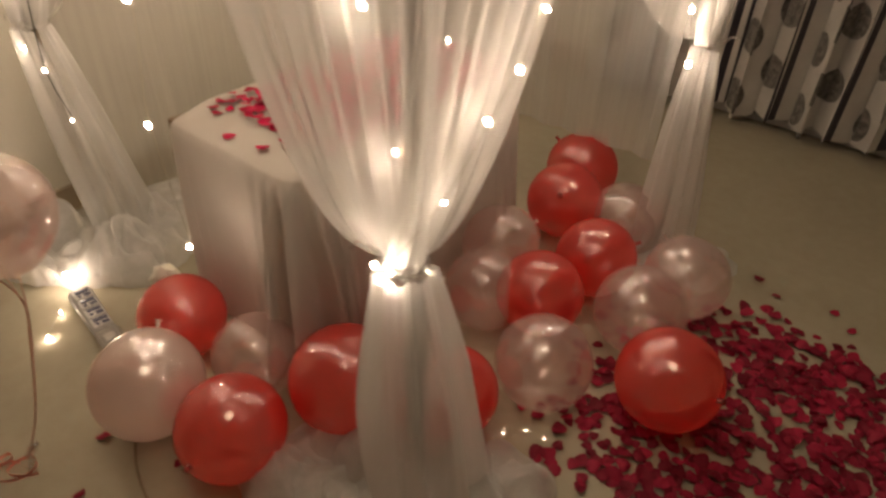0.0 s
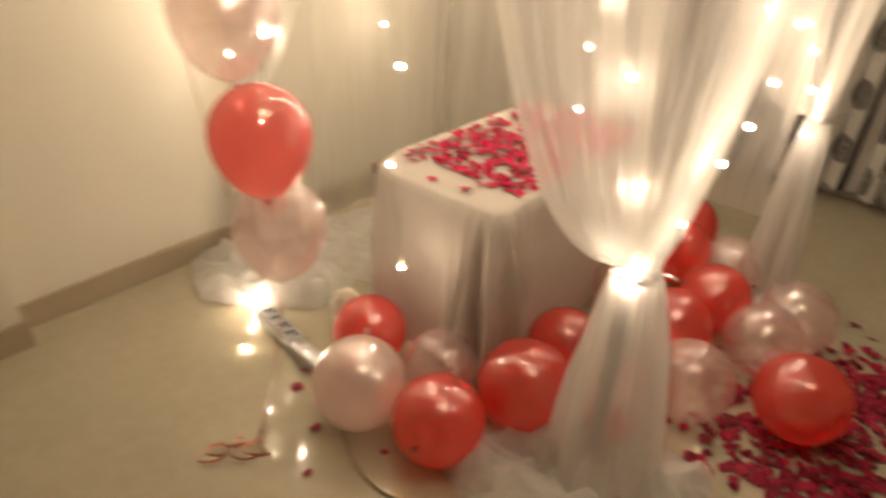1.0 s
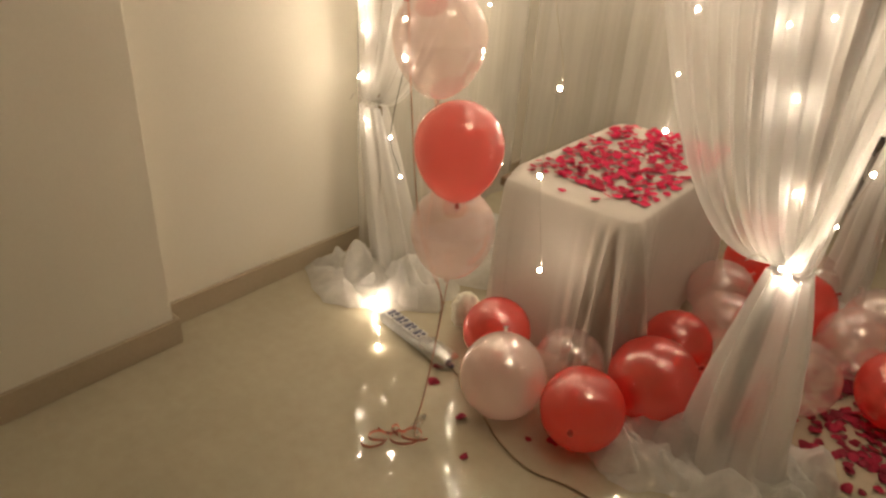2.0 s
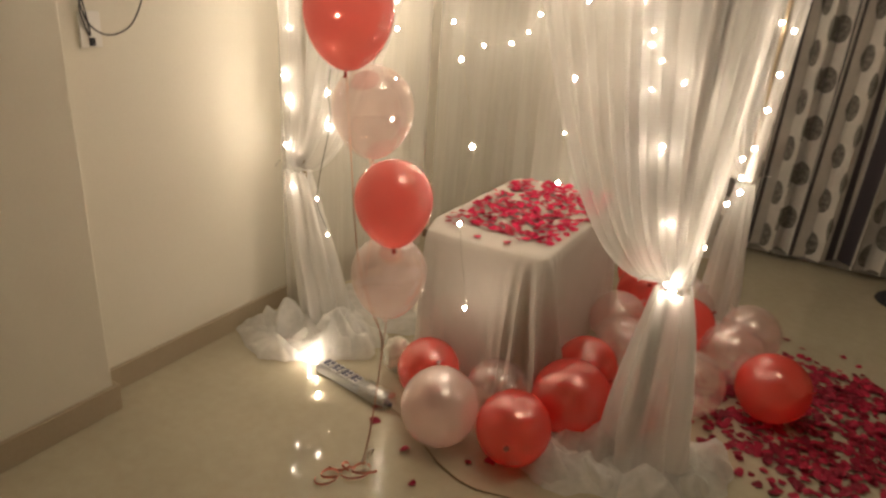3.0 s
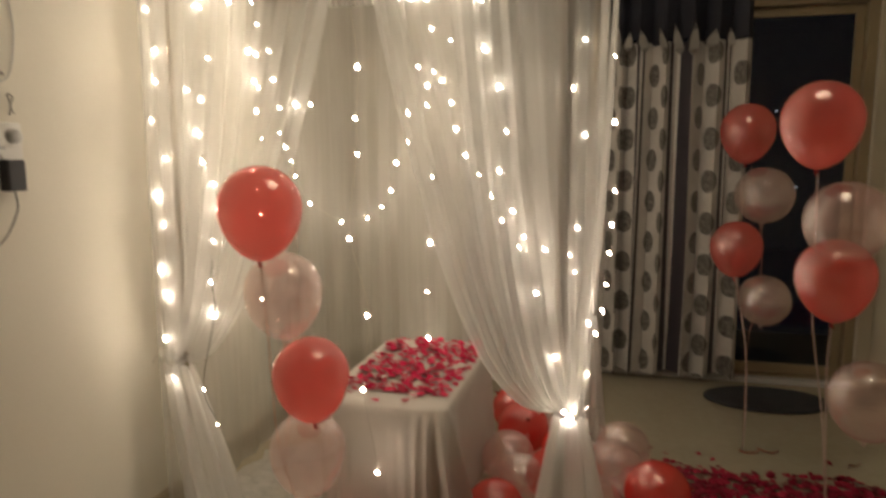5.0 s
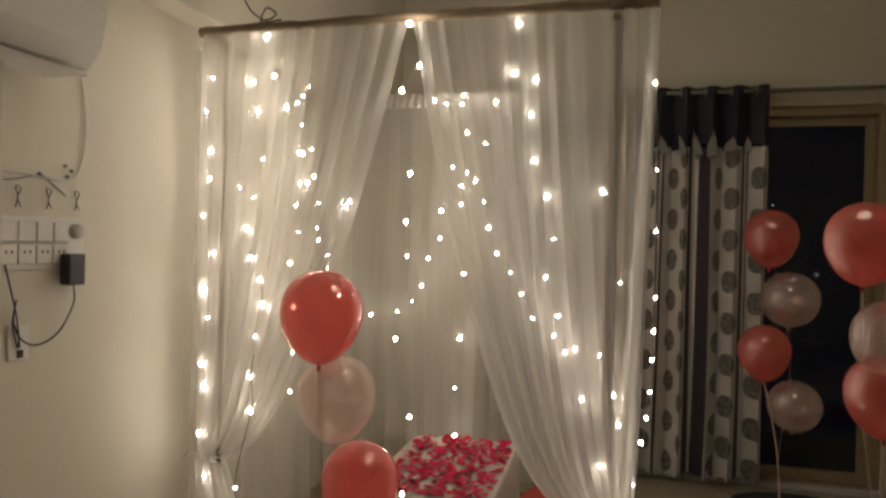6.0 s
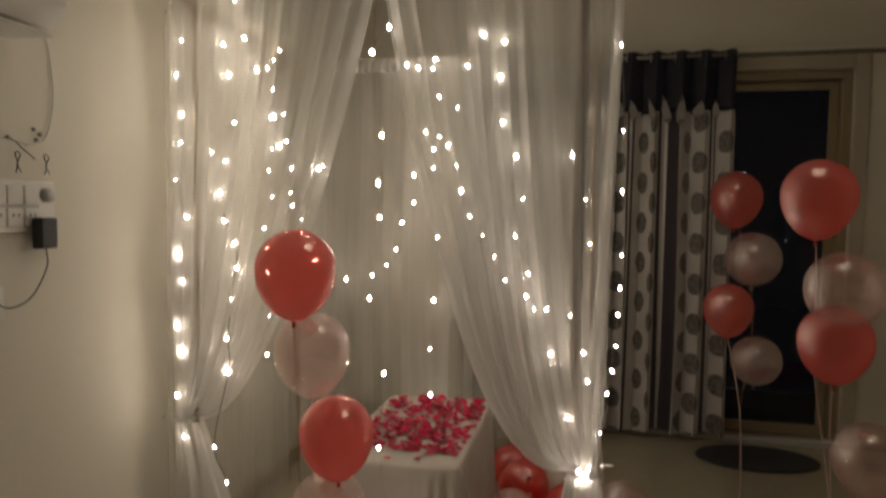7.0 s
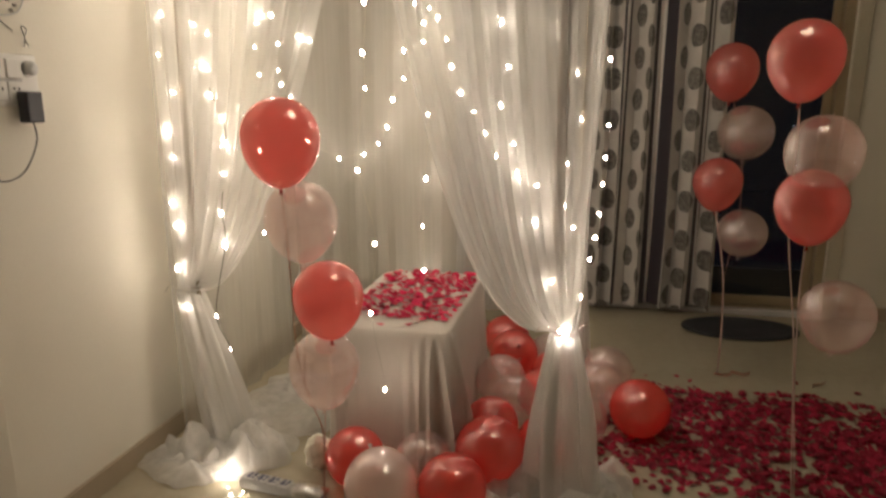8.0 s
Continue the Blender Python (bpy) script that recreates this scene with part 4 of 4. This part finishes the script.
def balloon_mesh(stretch):
    """Unit balloon, 1 across: round crown, drawn in to a neck below; the origin at its middle."""
    bm = bmesh.new()
    prof, n = [], 22
    for k in range(n + 1):
        a = math.pi * k / n
        z = -math.cos(a) * 0.5
        r = math.sin(a) * 0.5
        if z < 0:
            z *= stretch
            r *= 1 - 0.20 * (stretch - 1) * (-z / (0.5 * stretch)) ** 2 * 2
        prof.append((max(r, 0.0), z))
    prof = [(0.012, -0.5 * stretch - 0.012)] + [(max(r, 0.016), z) for r, z in prof[:3]] + prof[3:]
    lathe(bm, prof, 36)
    return bm


def knot_mesh(stretch):
    bm = bmesh.new()
    z = -0.5 * stretch - 0.012
    lathe(bm, [(0, z + 0.006), (0.018, z + 0.002), (0.026, z - 0.012), (0.016, z - 0.026), (0.022, z - 0.04), (0.036, z - 0.056), (0.026, z - 0.058), (0, z - 0.05)], 14)
    return bm


TEMPLATES = {}
for colour, skin, knot_skin in (("red", RED, REDK), ("coral", CORAL, REDK), ("pink", PINK, PINK), ("pearl", PEARL, PEARL)):
    for shape, stretch in (("round", 1.04), ("oval", 1.16), ("pear", 1.30)):
        t = thing("balloon", (0, 0, -50), category="balloon")
        part("skin", balloon_mesh(stretch), skin, t)
        part("knot", knot_mesh(stretch), knot_skin, t, "tied latex knot")
        TEMPLATES[colour, shape] = t


def balloon(colour, shape, p, dia, label, group, rot=(0, 0, 0)):
    b = copy_thing(TEMPLATES[colour, shape], pose(*p, *rot))
    b.scale = (dia, dia, dia)
    return tagged(b, label, "balloon", group)


FLOOR_BALLOONS = (
    ("red", -0.80, 2.07, 0.115, 0.24), ("red", -0.745, 1.87, 0.12, 0.24), ("pink", -0.575, 1.92, 0.11, 0.215), ("red", -0.545, 1.69, 0.115, 0.225),
    ("red", -0.575, 1.47, 0.118, 0.23), ("pink", -0.77, 1.58, 0.115, 0.225), ("pink", -0.36, 1.57, 0.118, 0.235), ("pink", -0.325, 1.76, 0.115, 0.23),
    ("pink", -0.445, 1.28, 0.117, 0.23), ("red", -0.217, 1.405, 0.12, 0.24), ("red", -0.55, 1.09, 0.11, 0.215), ("red", -0.73, 0.965, 0.125, 0.25),
    ("red", -0.755, 1.19, 0.11, 0.215), ("pearl", -1.023, 0.698, 0.122, 0.244), ("red", -0.812, 0.745, 0.115, 0.228), ("red", -1.165, 0.867, 0.108, 0.214),
    ("pink", -0.94, 0.90, 0.105, 0.205), ("pink", -0.69, 1.40, 0.108, 0.215))
FLOOR_LABELS = {"red": "glossy red balloon lying on the tile floor", "pink": "translucent pale pink balloon lying on the tile floor", "pearl": "shiny pearl-white pink balloon on the tile floor"}
rnd = random.Random(77)
for colour, x, y, z, dia in FLOOR_BALLOONS:
    dia *= 0.925
    tilt = (rnd.uniform(60, 150), rnd.uniform(-40, 40), rnd.uniform(0, 360))
    balloon(colour, "round", (x, y, dia * 0.5), dia, FLOOR_LABELS[colour], "floor balloons", tilt)


def ribbon(name, ctrl, label, r=0.0012, mat=None):
    bm = bmesh.new()
    tube(bm, spline(ctrl, 8), r, 5)
    return single(name, bm, mat or RIBBON, True, label=label, category="ribbon")


RIBBON = two_scale("copper_pink_ribbon", (0.48, 0.25, 0.18), (0.60, 0.34, 0.26), 0.3, 20, 200, 0.1, 0.3)
PALER = two_scale("pale_pink_ribbon", (0.55, 0.40, 0.35), (0.68, 0.52, 0.46), 0.3, 20, 200, 0.1)
CURLRIB = two_scale("copper_coral_ribbon", (0.42, 0.20, 0.14), (0.56, 0.28, 0.20), 0.35, 20, 200, 0.1, 0.2)
CURL = two_scale("coral_curling_ribbon", (0.74, 0.25, 0.17), (0.86, 0.34, 0.25), 0.5, 20, 200, 0.1)


def curl(cx, cy, turns, r, length, rz, seed, mat=None):
    """A curled ribbon end lying on the floor: a flat strip on edge, wound in loose flat loops."""
    rows = [[], []]
    n = int(turns * 26)
    c, s = math.cos(rz), math.sin(rz)
    for k in range(n + 1):
        t = k / n
        a = 2 * math.pi * turns * t + seed
        rr = r * (1 + 0.22 * wob(t * 4, seed))
        x, y = length * (t - 0.5) + rr * math.cos(a), 0.8 * rr * math.sin(a)
        lift = 0.002 + 0.012 * (1 + wob(t * 5, seed, 2)) * t
        for q, row in enumerate(rows):
            row.append(Vector((cx + x * c - y * s, cy + x * s + y * c, lift + q * 0.0075)))
    bm = bmesh.new()
    grid(bm, rows)
    bmesh.ops.solidify(bm, geom=bm.faces[:], thickness=0.0006)
    return single("curled_ribbon", bm, mat or CURL, True, label="coral curling ribbon lying in loops on the floor", category="ribbon")


# tall bunch near the cream wall
TALL = (("coral", (-1.175, 0.455, 1.168), 0.19), ("pink", (-1.17, 0.54, 0.960), 0.188), ("coral", (-1.108, 0.548, 0.752), 0.188), ("pink", (-1.148, 0.60, 0.53), 0.196))
for colour, p, dia in TALL:
    shape = "pear"
    balloon(colour, shape, (p[0], p[1], p[2]), dia, "glossy red balloon floating on a ribbon" if colour == "coral" else "translucent pale pink balloon floating on a ribbon", "tall balloon bunch", (wob(p[2] * 9) * 10, wob(p[2] * 7, 3) * 10, 0))
WA = (-1.128, 0.475)
ribbon("balloon_ribbon", [(-1.18, 0.457, 1.03), (-1.175, 0.47, 0.85), (-1.19, 0.52, 0.6), (-1.172, 0.55, 0.45), (-1.153, 0.587, 0.34), (-1.147, 0.572, 0.27), (-1.134, 0.52, 0.10), (*WA, 0.012)], "thin copper ribbon from the top red balloon to the floor", 0.0013, CURLRIB)
ribbon("balloon_ribbon", [(-1.183, 0.55, 0.845), (-1.17, 0.555, 0.7), (-1.19, 0.56, 0.5), (-1.160, 0.585, 0.36), (-1.149, 0.575, 0.27), (-1.136, 0.52, 0.10), (*WA, 0.012)], "thin copper ribbon from a pink balloon to the floor")
ribbon("balloon_ribbon", [(-1.15, 0.60, 0.40), (-1.148, 0.576, 0.27), (-1.135, 0.521, 0.10), (*WA, 0.014)], "thin copper ribbon below the lowest pink balloon")
curl(WA[0] + 0.01, WA[1] - 0.025, 1.7, 0.032, 0.045, 0.9, 1)
curl(WA[0] - 0.045, WA[1] - 0.085, 1.4, 0.028, 0.03, 1.3, 2)
curl(WA[0] - 0.035, WA[1] - 0.035, 1.1, 0.02, 0.05, 0.2, 4)
bm = bmesh.new()
tube(bm, spline([(WA[0], WA[1], 0.015), (WA[0] + 0.005, WA[1] + 0.012, 0.04), (WA[0] + 0.02, WA[1] + 0.02, 0.055), (WA[0] + 0.012, WA[1] + 0.008, 0.03), (WA[0] + 0.02, WA[1] - 0.01, 0.008)], 6), 0.006, 6)
single("ribbon_tape", bm, FILM, True, label="scrap of clear tape holding the ribbons to the floor", category="tape")

# near bunch before the balcony door
NEAR = (("coral", (0.082, 0.90, 1.366), 0.184), ("pink", (0.145, 0.88, 1.125), 0.19), ("coral", (0.14, 0.91, 0.985), 0.184), ("pink", (0.228, 0.88, 0.685), 0.188))
for colour, p, dia in NEAR:
    balloon(colour, "pear" if colour == "coral" else "oval", p, dia, "glossy red balloon floating on a pale ribbon" if colour == "coral" else "translucent pale pink balloon floating on a pale ribbon", "near balloon bunch", (wob(p[2] * 9) * 10, wob(p[2] * 7, 3) * 10, 0))
ribbon("balloon_ribbon", [(0.082, 0.905, 1.25), (0.085, 0.90, 1.1), (0.09, 0.90, 0.9), (0.13, 0.895, 0.62), (0.15, 0.90, 0.43), (0.17, 0.90, 0.2), (0.19, 0.90, 0.004)], "pale ribbon running from the red balloon to the floor", 0.0018, PALER)
ribbon("balloon_ribbon", [(0.14, 0.912, 0.87), (0.135, 0.905, 0.75), (0.142, 0.90, 0.58), (0.155, 0.905, 0.42), (0.178, 0.90, 0.2), (0.192, 0.902, 0.004)], "pale ribbon under the lower red balloon", 0.0018, PALER)
# far bunch by the dark glass
FAR = (("coral", (0.18, 2.32, 1.40), 0.232), ("pink", (0.255, 2.28, 1.115), 0.245), ("coral", (0.13, 2.16, 0.90), 0.215), ("pink", (0.245, 2.12, 0.675), 0.212))
for colour, p, dia in FAR:
    balloon(colour, "pear" if colour == "coral" else "round", p, dia, "glossy red balloon floating before the dark glass" if colour == "coral" else "translucent pale pink balloon floating before the dark glass", "far balloon bunch", (wob(p[2] * 9) * 10, wob(p[2] * 7, 3) * 10, 0))
ribbon("balloon_ribbon", [(0.13, 2.16, 0.77), (0.149, 2.12, 0.66), (0.182, 2.10, 0.445), (0.187, 2.06, 0.19), (0.19, 2.09, 0.004)], "pale ribbon from the far balloons to the floor", 0.003, PALER)
ribbon("balloon_ribbon", [(0.20, 2.32, 1.25), (0.25, 2.27, 0.95), (0.23, 2.15, 0.7), (0.19, 2.11, 0.5), (0.183, 2.08, 0.3), (0.192, 2.09, 0.004)], "pale ribbon threading the far balloons")
curl(0.255, 2.09, 1.5, 0.02, 0.12, 0.1, 3)
curl(0.60, 2.03, 1.2, 0.012, 0.06, 0.3, 5, RIBBON)

# ---- power strip, its cable and scraps on the floor ----
S1, S2 = Vector((-1.535, 0.785, 0)), Vector((-1.225, 0.735, 0))
ang = math.degrees(math.atan2(S2.y - S1.y, S2.x - S1.x))
strip = thing("power_strip", ((S1.x + S2.x) / 2, (S1.y + S2.y) / 2, 0), ang, label="grey power strip with four sockets on the floor", category="power strip")
body = boxes((-0.155, 0.15, -0.029, 0.029, 0.0, 0.036), bevel=0.012)
for v in body.verts:
    v.co.y *= 1 - 0.28 * max(0.0, (v.co.x - 0.05) / 0.1)
part("body", body, STRIPG, strip, "", False)
for k in range(4):
    x = -0.118 + 0.043 * k
    sock = part("socket", boxes((x - 0.017, x + 0.017, -0.019, 0.023, 0.036, 0.0375), bevel=0.0007), PALEP, strip, "pale socket face")
    # dark blue sleeves in two uneven clusters
    part("hole", boxes((x - 0.0150, x - 0.0015, -0.013, 0.020, 0.0372, 0.0386), bevel=0.0006), NAVYP, sock, "dark blue sleeve")
    part("hole", boxes((x + 0.0025, x + 0.0150, 0.003, 0.020, 0.0372, 0.0386), bevel=0.0006), NAVYP, sock, "dark blue sleeve")
    part("hole", lathe(bmesh.new(), [(0.0055, 0.0), (0.0055, 0.0012), (0.004, 0.0013), (0.0035, 0.0004), (0, 0.0004)], 14, pose(x + 0.008, -0.007, 0.0372)), NAVYP, sock, "dark blue sleeve")
part("cable_gland", lathe(bmesh.new(), [(0, 0), (0.011, 0), (0.010, 0.012), (0.006, 0.024), (0, 0.024)], 12, pose(0.146, 0, 0.016, 0, 90, 0)), NAVYP, strip)
part("switch", boxes((0.07, 0.092, -0.012, 0.012, 0.036, 0.042), bevel=0.002), WHITE, strip, "", False)
part("wrapper", boxes((0.045, 0.168, -0.031, 0.031, 0.001, 0.046), bevel=0.012), FILM, strip, "clear plastic wrap")
bm = bmesh.new()
tube(bm, spline([(-1.232, 0.735, 0.014), (-1.15, 0.71, 0.006), (-1.05, 0.655, 0.005), (-0.95, 0.60, 0.005), (-0.84, 0.575, 0.005), (-0.70, 0.60, 0.005), (-0.45, 0.56, 0.005), (0.1, 0.2, 0.005), (0.5, -0.6, 0.005)], 10), 0.0024, 6)
single("extension_cable", bm, WRAP, True, label="dark cable lying across the floor from the power strip", category="cable")

bm = bmesh.new()
bmesh.ops.create_icosphere(bm, subdivisions=4, radius=0.05)
for v in bm.verts:
    d = v.co.normalized()
    crease = 1 + 0.34 * wob(d.x * 2.2, d.y * 2.2, d.z * 2.6 + 4) + 0.16 * abs(wob(d.x * 6, d.y * 6, d.z * 6))
    v.co = Vector((d.x * 0.046, d.y * 0.026, d.z * 0.062)) * crease
low = min(v.co.z for v in bm.verts)
for v in bm.verts:
    v.co.z -= low
scrap = single("crumpled_paper", bm, PAPER, True, label="crumpled white paper standing on the floor by the table", category="paper")
scrap.matrix_basis = pose(-1.318, 0.925, 0, 0, 0, 28)

# the unit balloons that were copied are not part of the place
for t in TEMPLATES.values():
    for o in (*t.children_recursive, t):
        bpy.data.objects.remove(o)
